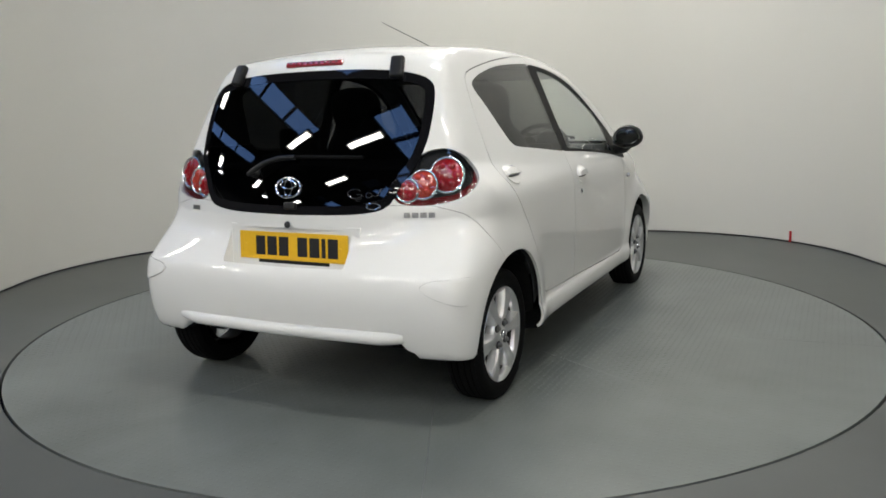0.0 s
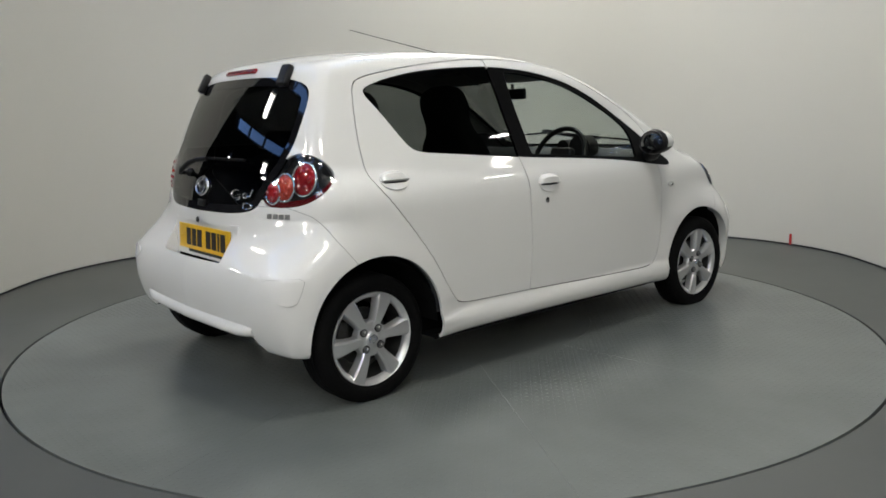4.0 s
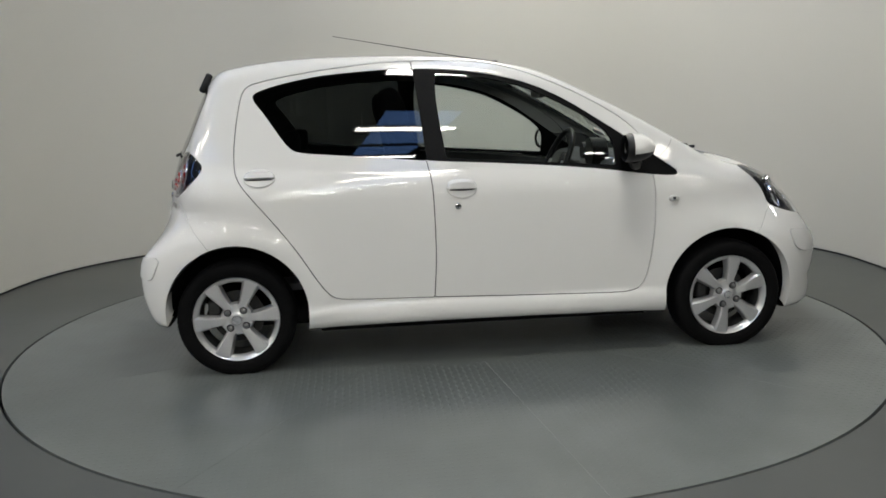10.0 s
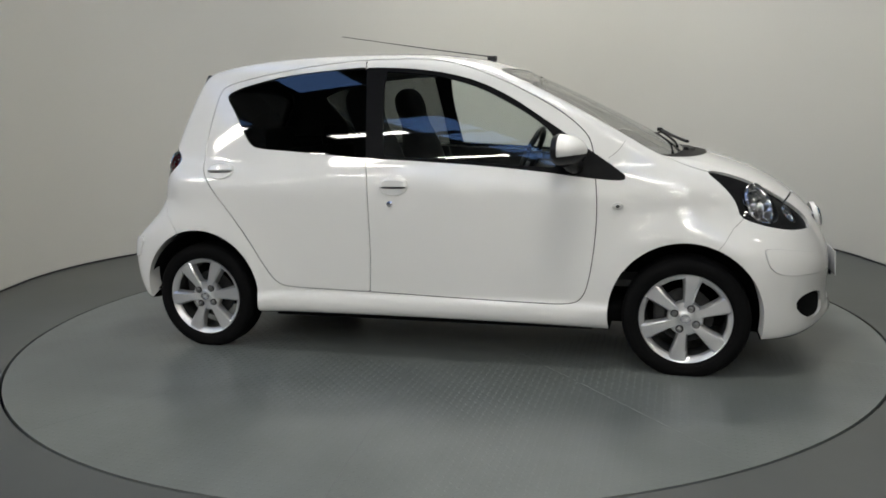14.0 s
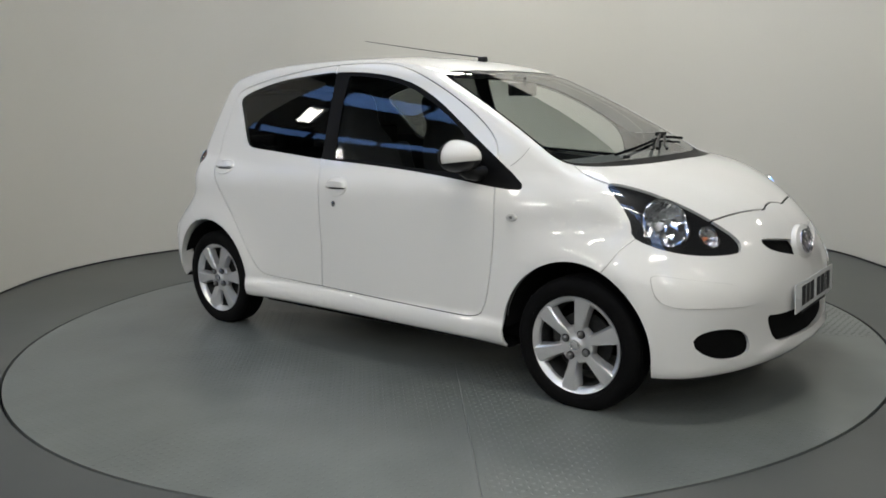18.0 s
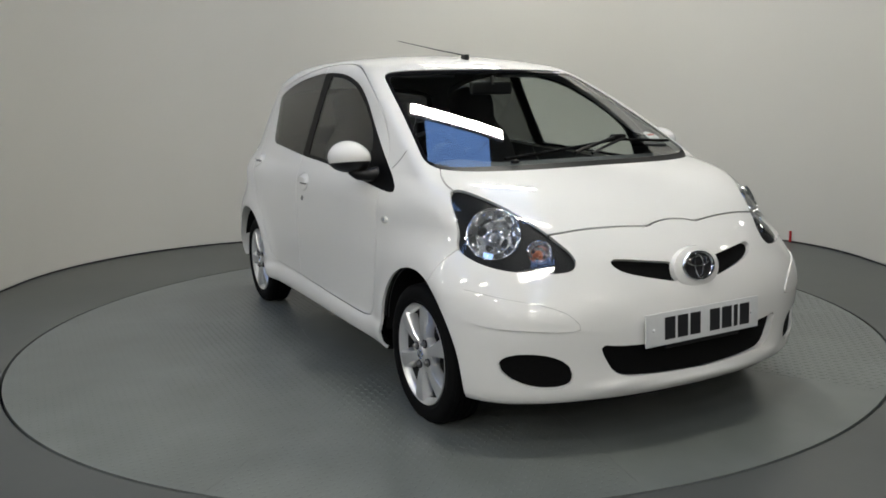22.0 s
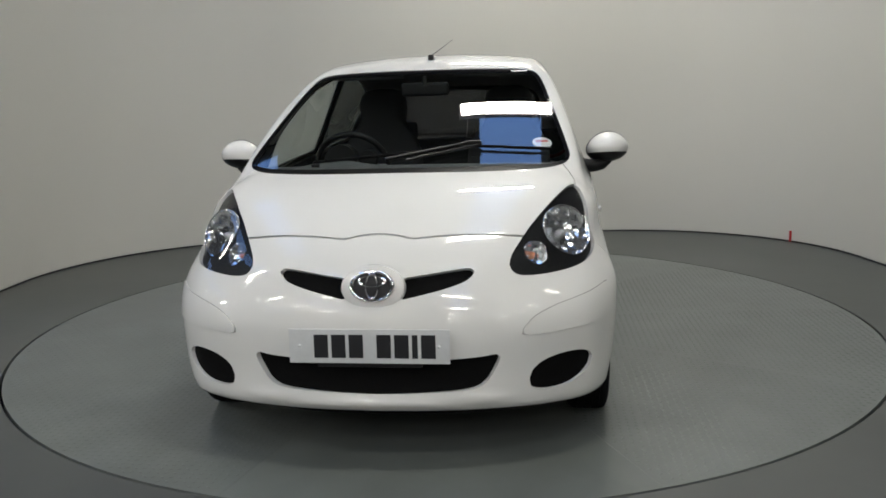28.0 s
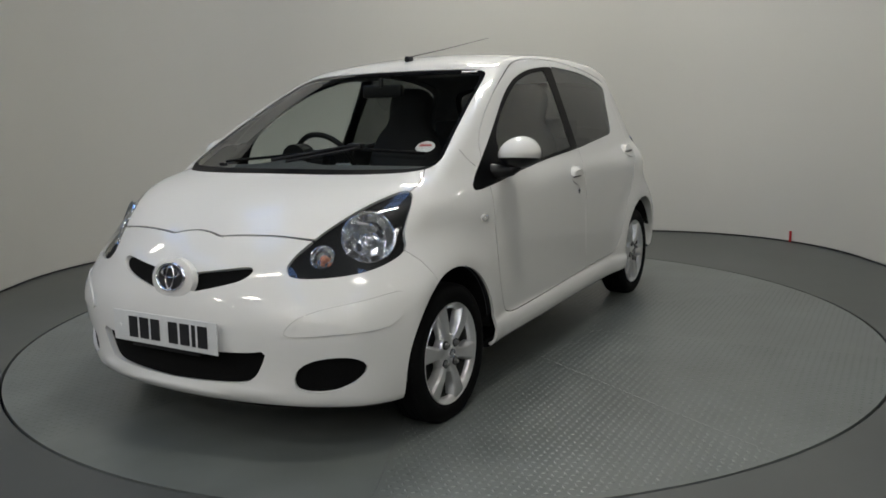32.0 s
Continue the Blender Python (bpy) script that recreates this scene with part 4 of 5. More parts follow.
def build_wheel(parent, at, flip, spin, nuts):
    wheel = new("wheel")
    wheel.parent = parent
    wheel.matrix_basis = pose(*at, 0, 0, 180 if flip else 0)
    low = -at[2] + 0.0005
    wheel["label"] = "black tyre on six-spoke silver alloy wheel"
    r = 0.272
    bm = bm_new()
    add_lathe(bm, [(0.192, -0.052), (0.195, -0.064), (0.204, -0.070), (0.214, -0.0735), (0.2145, -0.0725), (0.228, -0.0755), (0.240, -0.0755), (0.252, -0.072), (0.262, -0.066), (0.268, -0.058), (0.2708, -0.047), (r, -0.041), (0.266, -0.0405), (0.266, -0.0365), (r, -0.036), (r, -0.017), (0.266, -0.0165), (0.266, -0.0125), (r, -0.012), (r, 0.012), (0.266, 0.0125), (0.266, 0.0165), (r, 0.017), (r, 0.036), (0.266, 0.0365), (0.266, 0.0405), (r, 0.041), (0.268, 0.058), (0.25, 0.072), (0.21, 0.074), (0.190, 0.055)], 72)
    settle(bm, low)
    tyre = part("tyre", bm, M_RUBBER, wheel, "black rubber tyre", sharp=30)
    # shoulder blocks of the tread
    bm = bm_new()
    for k in range(60):
        a = k * 6
        add_box(bm, 0, 0, 0, 0.017, 0.020, 0.006, 0, pose(0, 0, 0, 0, a, 0) @ pose(0, -0.050, 0.2618, -30, 0, 0))
        add_box(bm, 0, 0, 0, 0.017, 0.020, 0.006, 0, pose(0, 0, 0, 0, a, 0) @ pose(0, 0.050, 0.2618, 30, 0, 0))
    settle(bm, low)
    ob = part("tread_block", bm, M_RUBBER, tyre, smooth=False)
    ob["kind"] = "stuff"
    bm = bm_new()
    add_lathe(bm, [(0.1965, -0.058), (0.1975, -0.066), (0.1955, -0.069), (0.1915, -0.067), (0.186, -0.0615), (0.178, -0.0575), (0.174, -0.050), (0.172, -0.040)], 72)
    shrink(bm)
    rim = part("rim", bm, M_ALLOY, wheel, "silver alloy rim")
    bm = bm_new()
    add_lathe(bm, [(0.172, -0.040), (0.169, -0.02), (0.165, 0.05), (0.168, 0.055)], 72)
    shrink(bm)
    part("barrel", bm, M_BARREL, rim, "dusty inside of the rim, darkened with painted shade")
    first = None
    for k in range(6):
        if first is None:
            bm = bm_new()
            spoke_mesh(bm)
            shrink(bm)
            first = part("spoke", bm, M_ALLOY, rim, sharp=28)
            ob = first
        else:
            ob = new("spoke", first.data)
            ob.parent = rim
        ob.matrix_basis = pose(0, 0, 0, 0, spin + 60 * k, 0)
    bm = bm_new()
    add_lathe(bm, [(0.076, -0.026), (0.075, -0.050), (0.070, -0.058), (0.036, -0.0600), (0.029, -0.0625), (0.024, -0.0675), (0.0008, -0.0678)], 40)
    part("hub", bm, M_ALLOY, wheel, "silver hub with small centre cap")
    bm = bm_new()
    torus(bm, 0.020, 0.0024, 28, 6, 1.0, 0.8)
    torus(bm, 0.0185, 0.0022, 24, 6, 0.35, 0.78)
    torus(bm, 0.0185, 0.0022, 24, 6, 0.75, 0.35)
    bm.transform(pose(0, -0.0695, 0, 90, 0, 0))
    part("centre_cap", bm, M_CHROME, wheel, "oval chrome emblem")
    nut = None
    for k in range(4):
        a = radians(nuts + 90 * k)
        at_nut = pose(0.050 * math.cos(a), -0.0622, 0.050 * math.sin(a), 90, 0, 0)
        if nut is None:
            bm = bm_new()
            add_lathe(bm, [(0.0125, -0.001), (0.0120, 0.004), (0.0085, 0.004), (0.0085, 0.012), (0.006, 0.0145), (0.0006, 0.0145)], 12, "Z")
            nut = part("wheel_nut", bm, M_STEEL, wheel)
            dark = bm_new()
            add_lathe(dark, [(0.0125, -0.006), (0.0125, 0.001), (0.0160, 0.002), (0.0180, -0.006)], 18, "Z")
            ring = part("nut_socket", dark, M_INK, wheel)
            nut.matrix_basis = ring.matrix_basis = at_nut
        else:
            for data in (nut, ring):
                ob = new(data.name.split(".")[0], data.data)
                ob.parent = wheel
                ob.matrix_basis = at_nut
    # disc and caliper share the near-black that paints shade behind the spokes
    bm = bm_new()
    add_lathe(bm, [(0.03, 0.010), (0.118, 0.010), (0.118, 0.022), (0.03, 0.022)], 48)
    part("brake_disc", bm, M_BARREL, wheel, "steel brake disc, near-black with painted shade")
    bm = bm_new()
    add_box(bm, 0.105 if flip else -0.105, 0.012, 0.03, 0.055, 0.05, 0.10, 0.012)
    part("brake_caliper", bm, M_BARREL, wheel, "brake caliper, near-black with painted shade")
    return wheel


for sx, sy, spin, nuts in ((1, -1, -21, 63), (1, 1, 12, 40), (-1, -1, -6, 52), (-1, 1, 8, 20)):
    build_wheel(car, (1.166, 0.706 * sy, 0.250) if sx > 0 else (-1.145, 0.692 * sy, 0.257), sy > 0, spin, nuts)


# dark liners inside the arches, and the belly between the wheels
def build_liners():
    for ax, r in ((1.160, 0.322), (-1.132, 0.320)):
        for sign in (1, -1):
            verts, faces, n = [], [], 20
            for y in (0.42 * sign, 0.768 * sign):
                for k in range(n + 1):
                    a = math.pi * k / n
                    verts.append((ax + r * math.cos(a), y, 0.27 + r * 0.985 * math.sin(a)))
                verts += [(ax - r, y, 0.27), (ax + r, y, 0.27)]
            m = n + 3
            order = [n + 2] + list(range(n + 1)) + [n + 1]
            for a, b in zip(order, order[1:]):
                faces.append((a, b, b + m, a + m))
            faces.append(tuple(order))
            link_mesh("wheel_arch_liner", verts, faces, M_UNDER, car, "black wheel arch liner")


build_liners()
shaped("floor_pan", pose(0, 0, 0), lambda bm: add_box(bm, 0.05, 0, 0.235, 2.7, 1.30, 0.09, 0.03), M_UNDER, car, "black floor pan under the car")


def bumper_shade_block(bm):
    """Added black block behind the front bumper's lower edge, standing in for shade there."""
    plan = [(float(nose_face(abs(s), 0.2)) - 0.085, s) for s in (k * 0.06 for k in range(-9, 10))]
    plan = [(1.42, -0.54)] + plan + [(1.42, 0.54)]
    top = [bm.verts.new((x, y, 0.225)) for x, y in plan]
    low = [bm.verts.new((x - 0.02, y * 0.97, 0.142)) for x, y in plan]
    bm.faces.new(top)
    bm.faces.new(low[::-1])
    for k in range(len(plan)):
        j = (k + 1) % len(plan)
        bm.faces.new((top[j], top[k], low[k], low[j]))


shaped("bumper_shade_block", pose(0, 0, 0), bumper_shade_block, M_UNDER, car, "added black block for the shade under the front bumper")
for sign in (1, -1):
    shaped("sill_flange", pose(0, 0.70 * sign, 0.183), lambda bm: add_box(bm, 0.0, 0, 0, 1.55, 0.012, 0.03, 0.003), M_UNDER, car, "dark welded sill flange")
shaped("rear_axle", pose(-1.17, 0, 0.255), lambda bm: add_tube(bm, [(0, -0.62, 0), (0, 0.62, 0)], 0.035, 12), M_UNDER, car, "black rear axle beam")
shaped("exhaust", pose(-1.22, 0.38, 0.262), lambda bm: add_tube(bm, [(0, 0, 0), (-0.18, 0, 0)], 0.018, 14), M_STEEL, car, "dull steel exhaust pipe")
shaped("exhaust_silencer", pose(-1.26, 0.1, 0.30), lambda bm: add_tube(bm, [(0, -0.25, 0), (0, 0.25, 0)], 0.07, 18), M_UNDER, car, "dark exhaust silencer")


# ---- small parts on the skin ----
def handle_mesh(bm):
    """Pull handle: a rounded cap; its shadowed slot is a separate dark plate."""
    rows = []
    for a in np.linspace(0, math.pi, 14):
        x = 0.066 * math.cos(a)
        h = 0.045 * math.sin(a) ** 0.6
        rows.append([bm.verts.new((x, -0.004, 0.000)), bm.verts.new((x, -0.003, 0.018)), bm.verts.new((x, h * 0.55, 0.024 * math.sin(a) ** 0.5)), bm.verts.new((x, h * 0.9, 0.012 * math.sin(a) ** 0.5)), bm.verts.new((x, h, 0.0))])
    for a, b in zip(rows, rows[1:]):
        for k in range(4):
            bm.faces.new((a[k], a[k + 1], b[k + 1], b[k]))


def oval_plate(bm, rx, ry, t, sides=36):
    prof = [(1.0, 0.0), (0.97, t * 0.8), (0.85, t), (0.001, t)]
    rings = add_lathe(bm, prof, sides, "Z")
    for ring in rings:
        for q in ring:
            q.co.x *= rx
            q.co.y *= ry
    return rings


for sign in (1, -1):
    for x, z in ((-1.006, 0.882), (-0.113, 0.811)):
        p = on_side(x, z, sign)
        m = facing(p)
        handle = shaped("door_handle", m, handle_mesh, M_PAINT, car, "white pull handle")
        # thin black plate paints the shade below the pull
        shaped("handle_shade", m @ pose(0, -0.007, 0.0045), lambda bm: oval_plate(bm, 0.060, 0.0050, 0.0015), M_INK, handle, "dark plate painting the shade under the handle")
        shaped("handle_cup", m @ pose(0, 0.004, 0.0), lambda bm: oval_plate(bm, 0.070, 0.048, 0.005), M_PAINT, handle, "white oval handle base")
    lock = shaped("door_lock", facing(on_side(-0.133, 0.731, sign)), lambda bm: oval_plate(bm, 0.014, 0.014, 0.006), M_CHROME, car, "small chrome key lock")
    shaped("key_slot", facing(on_side(-0.133, 0.731, sign), 0.006), lambda bm: add_box(bm, 0, 0, 0, 0.003, 0.012, 0.002), M_INK, lock)
    rep = shaped("side_repeater", facing(on_side(0.883, 0.727, sign)), lambda bm: oval_plate(bm, 0.024, 0.014, 0.010), M_CLEAR, car, "clear oval side repeater lamp")
    shaped("repeater_bulb", facing(on_side(0.883, 0.727, sign), 0.004), lambda bm: oval_plate(bm, 0.009, 0.007, 0.008), M_CHROME, rep)


# joint between the front wing and the windscreen pillar
for sign in (1, -1):
    seam = [on_side(0.838 + 0.066 * k / 9 + 0.009 * math.sin(math.pi * k / 9), 0.925 + 0.070 * k / 9, sign) for k in range(10)]
    shaped("wing_joint", pose(0, 0, 0), lambda bm: add_tube(bm, seam, 0.0016, 6), M_GROOVE, car, "thin joint between wing and pillar")


# door mirrors
def build_mirror(sign):
    cy = 0.826 * sign
    ball = bm_new()
    bmesh.ops.create_uvsphere(ball, u_segments=40, v_segments=26, radius=1.0)
    for q in ball.verts:
        x, y, z = q.co
        q.co = Vector((x * (0.062 if x < 0 else 0.108), y * (0.089 - 0.010 * z), z * 0.065 + 0.005 * y * sign))

    def piece(cuts):
        b = ball.copy()
        for co, no in cuts:
            bmesh.ops.bisect_plane(b, geom=b.verts[:] + b.edges[:] + b.faces[:], plane_co=co, plane_no=no, clear_outer=True)
        return b

    split_low, split_back = ((0, 0, -0.026), (0.10, 0, -1)), ((-0.006, 0, 0), (-1, 0, 0))
    cap = piece([split_low, split_back])
    low = piece([((0, 0, -0.026), (-0.10, 0, 1)), split_back])
    shell = piece([((-0.002, 0, 0), (1, 0, 0)), ((-0.030, 0, 0), (-1, 0, 0))])
    for q in shell.verts:
        q.co.y *= 1.03
        q.co.z *= 1.03
    ball.free()
    m = pose(0.655, cy, 0.969, 0, 0, 6 * sign)
    body = shaped("door_mirror", m, lambda bm: bm.from_mesh(mesh_of(cap)), M_PAINT, car, "white door mirror cap on black base")
    shaped("mirror_base", m, lambda bm: bm.from_mesh(mesh_of(low)), M_BLACK, body, "black lower mirror shell")
    shaped("mirror_frame", m, lambda bm: bm.from_mesh(mesh_of(shell)), M_BLACK, body, "black mirror frame")
    shaped("mirror_glass", m @ pose(-0.012, 0, 0, 0, -90, 0) @ pose(0, 0, 0, 5 * sign, 0, 0), lambda bm: oval_plate(bm, 0.046, 0.072, 0.004), M_MIRROR, body, "mirror glass")
    shaped("mirror_arm", pose(0, 0, 0), lambda bm: add_tube(bm, [(0.675, cy, 0.918), (0.69, 0.800 * sign, 0.898), (0.70, 0.765 * sign, 0.892), (0.71, 0.72 * sign, 0.895)], 0.024, 14, 0.030), M_BLACK, body, "black mirror arm")
    return body


def mesh_of(bm):
    me = bpy.data.meshes.new("shape")
    bm.to_mesh(me)
    bm.free()
    return me



for sign in (1, -1):
    build_mirror(sign)


# number plates, with plain bars in place of the characters
def build_plate(m, mat, label):
    plate = shaped("number_plate", m, lambda bm: add_box(bm, 0, 0, 0.002, 0.52, 0.111, 0.004, 0.0012), mat, car, label)
    x = -0.178
    for k in range(7):
        if k == 3:
            x += 0.033
        w = 0.018 if k == 5 else 0.046
        shaped("plate_bar", m @ pose(x + w / 2, 0, 0.0046), lambda bm: add_box(bm, 0, 0, 0, w, 0.076, 0.0012), M_INK, plate)
        x += w + 0.011
    for sx in (-0.225, 0.225):
        shaped("plate_screw", m @ pose(sx, 0, 0.004), lambda bm: dome(bm, 0.006, 0.003, 12, 3), mat, plate)
    shaped("plate_bracket", m @ pose(0, -0.060, -0.004), lambda bm: add_box(bm, 0, 0, 0, 0.34, 0.020, 0.008, 0.002), M_BLACK, plate, "black plate bracket edge")
    return plate


build_plate(facing((1.818, -0.010, 0.411), 0.0, (1, 0, 0.03)), M_PLATE_WHITE, "white front number plate with dark bars")
# rear plate sits in a recess below the tailgate
mr = facing((-1.500, -0.018, 0.632), 0.0, (-1, 0, 0.06))
build_plate(mr, M_YELLOW, "yellow rear number plate with dark bars")
shaped("plate_recess", mr @ pose(0, 0, -0.012), lambda bm: add_box(bm, 0, 0, 0, 0.62, 0.170, 0.016, 0.004), M_PAINT, car, "white number plate recess panel")
# rolled lip along the lower edge of the rear bumper
lip = []
for y in np.linspace(-0.53, 0.53, 23):
    q = tail_face(np.array([abs(y)]), np.array([0.33]))[0]
    lip.append((q + 0.006 + 0.016 * max(abs(y) - 0.45, 0) / 0.08, y, 0.318 + 0.010 * max(abs(y) - 0.45, 0) / 0.08))
shaped("bumper_lip", pose(0, 0, 0), lambda bm: add_tube(bm, lip, 0.027, 18), M_PAINT, car, "white rolled lip of the rear bumper")
shaped("tailgate_lock", facing((-1.519, -0.012, 0.722), 0.0), lambda bm: dome(bm, 0.014, 0.008, 20, 4), M_INK, car, "round black tailgate lock")

# front emblem on its body-coloured pod
pf = on_front(0, 0.590)
mp = facing(pf, -0.012, (1, 0, 0.22))
pod = shaped("emblem_pod", mp, lambda bm: oval_plate(bm, 0.106, 0.075, 0.024), M_PAINT, car, "white pod round the emblem")
shaped("emblem_ring", mp @ pose(0, 0.004, 0.029), lambda bm: torus(bm, 1.0, 0.105, 48, 10, 0.067, 0.047), M_CHROME, pod, "oval chrome ring emblem")
# black field: the dark reflection inside the emblem is put into its colour
shaped("emblem_disc", mp @ pose(0, 0.004, 0.0235), lambda bm: oval_plate(bm, 0.068, 0.046, 0.004), M_INK, pod, "black oval field painting the chrome's dark reflection")
shaped("emblem_bar", mp @ pose(0, 0.004, 0.030), lambda bm: torus(bm, 1.0, 0.15, 40, 8, 0.019, 0.040), M_CHROME, pod, "chrome inner shape")
shaped("emblem_bar", mp @ pose(0, 0.020, 0.030), lambda bm: torus(bm, 1.0, 0.15, 40, 8, 0.043, 0.017), M_CHROME, pod, "chrome inner shape")
# rear emblem and lettering plates
mb = facing(on_rear(0, 0.863), 0.001)
tail_emblem = shaped("tail_emblem", mb, lambda bm: torus(bm, 1.0, 0.10, 48, 10, 0.058, 0.040), M_CHROME, car, "oval chrome ring emblem")
shaped("emblem_bar", mb, lambda bm: torus(bm, 1.0, 0.13, 40, 8, 0.018, 0.034), M_CHROME, tail_emblem)
shaped("emblem_bar", mb @ pose(0, 0.012, 0.001), lambda bm: torus(bm, 1.0, 0.12, 40, 8, 0.036, 0.016), M_CHROME, tail_emblem)
def script_mesh(bm):
    """Flowing chrome strokes: an open loop, a small ring and a slanted stroke."""
    add_tube(bm, [(0.052 * -1 + 0.030 * math.cos(a), 0.002 + 0.017 * math.sin(a), 0.002) for a in np.linspace(0.8, 5.9, 16)], 0.0026, 6)
    add_tube(bm, [(-0.045, -0.001, 0.002), (-0.022, 0.0, 0.002), (-0.026, -0.016, 0.002), (-0.048, -0.022, 0.002)], 0.0024, 6)
    add_tube(bm, [(0.004 + 0.012 * math.cos(a), -0.004 + 0.010 * math.sin(a), 0.002) for a in np.linspace(0, 2 * math.pi, 14)], 0.0024, 6)
    add_tube(bm, [(0.016, -0.004, 0.002), (0.034, -0.008, 0.002), (0.052, 0.022, 0.002)], 0.0024, 6)


shaped("trim_badge", facing(on_rear(-0.352, 0.842), 0.001), script_mesh, M_CHROME, car, "flowing chrome trim badge")
shaped("trim_badge", facing(on_rear(-0.372, 0.797), 0.001), lambda bm: torus(bm, 1.0, 0.16, 32, 8, 0.026, 0.012), M_CHROME, car, "small oval chrome trim badge")
for y, w in ((-0.545, 0.125), (0.540, 0.060)):
    p = on_rear(y, 0.764)
    for k in range(4):
        shaped("name_badge", facing(p, 0.001) @ pose((k - 1.5) * w / 4, 0, 0), lambda bm: add_box(bm, 0, 0, 0.001, w / 4 * 0.78, 0.020, 0.003, 0.001), M_STEEL, car, "grey metal name badge bar")

# brake lamp, tailgate hinges, wipers, aerial
bp = on_rear(0.0, 1.345)
brake = shaped("brake_lamp", facing(bp, -0.003, (-0.75, 0, 0.66)), lambda bm: add_box(bm, 0, 0, 0.004, 0.275, 0.024, 0.016, 0.006), M_RED, car, "red high-level brake lamp")
for k in range(9):
    shaped("brake_led", facing(bp, 0.010, (-0.75, 0, 0.66)) @ pose(-0.112 + 0.028 * k, 0, 0), lambda bm: dome(bm, 0.008, 0.003, 10, 3), M_RED_DARK, brake)
for sign in (1, -1):
    mh = facing(on_rear(0.385 * sign, 1.298), 0.004)
    hinge = shaped("tailgate_hinge", mh @ pose(0, 0.012, 0.010), lambda bm: add_box(bm, 0, 0, 0, 0.054, 0.094, 0.032, 0.012), M_BLACK, car, "black tailgate hinge cover")
rw_at = [(0.172, 0.915, 0.0), (0.172, 0.917, 0.045), (0.150, 0.930, 0.052), (0.095, 0.962, 0.048), (0.045, 0.977, 0.036), (-0.03, 0.981, 0.024)]
rw = shaped("rear_wiper", pose(0, 0, 0), lambda bm: add_tube(bm, [tuple(on_rear(y, z) - [out, 0, 0]) for y, z, out in rw_at], 0.011, 10), M_BLACK, car, "black rear wiper arm")
shaped("wiper_blade", pose(0, 0, 0), lambda bm: add_tube(bm, [tuple(on_rear(y, 0.981 - 0.02 * y * y) - [0.012, 0, 0]) for y in np.linspace(0.06, -0.32, 10)], 0.007, 8), M_RUBBER, rw)
shaped("wiper_spindle", facing(on_rear(0.172, 0.915), 0.0), lambda bm: dome(bm, 0.020, 0.018, 18, 4), M_BLACK, rw)
shaped("tailgate_button", facing(on_rear(-0.015, 0.793), 0.004), lambda bm: add_box(bm, 0, 0, 0, 0.055, 0.028, 0.016, 0.006), M_BLACK, car, "black tailgate release")


def along_screen(y0, z0, y1, z1, out, n=9):
    pts = []
    for k in range(n):
        f = k / (n - 1)
        p = on_front(y0 + (y1 - y0) * f, z0 + (z1 - z0) * f, 0.2)
        pts.append(tuple(p + normals_of(p[None])[0] * out))
    return pts


fw = shaped("windscreen_wiper", pose(0, 0, 0), lambda bm: add_tube(bm, along_screen(-0.06, 0.942, 0.27, 1.000, 0.022, 6), 0.008, 10, 0.006), M_BLACK, car, "black single windscreen wiper")
shaped("wiper_blade", pose(0, 0, 0), lambda bm: add_tube(bm, along_screen(-0.36, 0.944, 0.27, 0.994, 0.010), 0.006, 8), M_RUBBER, fw)
shaped("wiper_blade", pose(0, 0, 0), lambda bm: add_tube(bm, along_screen(0.27, 0.994, 0.58, 0.975, 0.010), 0.006, 8), M_RUBBER, fw)
shaped("wiper_link", pose(0, 0, 0), lambda bm: add_tube(bm, along_screen(0.02, 0.940, 0.30, 0.992, 0.019, 5), 0.006, 8), M_BLACK, fw)
shaped("wiper_joint", Matrix.Translation(along_screen(0.27, 0.998, 0.28, 0.998, 0.020, 2)[0]), lambda bm: add_box(bm, 0, 0, 0, 0.03, 0.07, 0.018, 0.006), M_BLACK, fw)
shaped("washer_jet", Matrix.Translation(along_screen(-0.34, 0.934, -0.33, 0.934, 0.010, 2)[0]), lambda bm: add_box(bm, 0, 0, 0, 0.02, 0.03, 0.014, 0.004), M_BLACK, car, "small black washer jet")
ab = on_top(0.182, 0.0)
aerial = shaped("aerial", Matrix.Translation(ab), lambda bm: add_tube(bm, [(0.008, 0, 0.018), (-0.30, 0.007, 0.068), (-0.85, 0.02, 0.165)], 0.0032, 8, 0.0016), M_BLACK, car, "thin black roof aerial")
shaped("aerial_base", Matrix.Translation(ab), lambda bm: add_box(bm, 0.0, 0, 0.010, 0.050, 0.026, 0.028, 0.008), M_BLACK, aerial)
# tax disc and stickers behind the windscreen
pd = on_front(0.545, 1.013, 0.2)
nd = normals_of(pd[None])[0]
disc = shaped("tax_disc", facing(pd, -0.010, nd), lambda bm: oval_plate(bm, 0.040, 0.040, 0.002), M_PAPER, car, "round paper disc on the windscreen")
shaped("disc_print", facing(pd, -0.007, nd), lambda bm: add_box(bm, 0, 0.008, 0, 0.05, 0.014, 0.001), M_PINK, disc)
shaped("windscreen_sticker", facing(on_front(0.44, 1.318, 0.0), 0.0005), lambda bm: add_box(bm, 0, 0, 0, 0.075, 0.016, 0.001), M_PAPER, car, "small pale label on the windscreen")


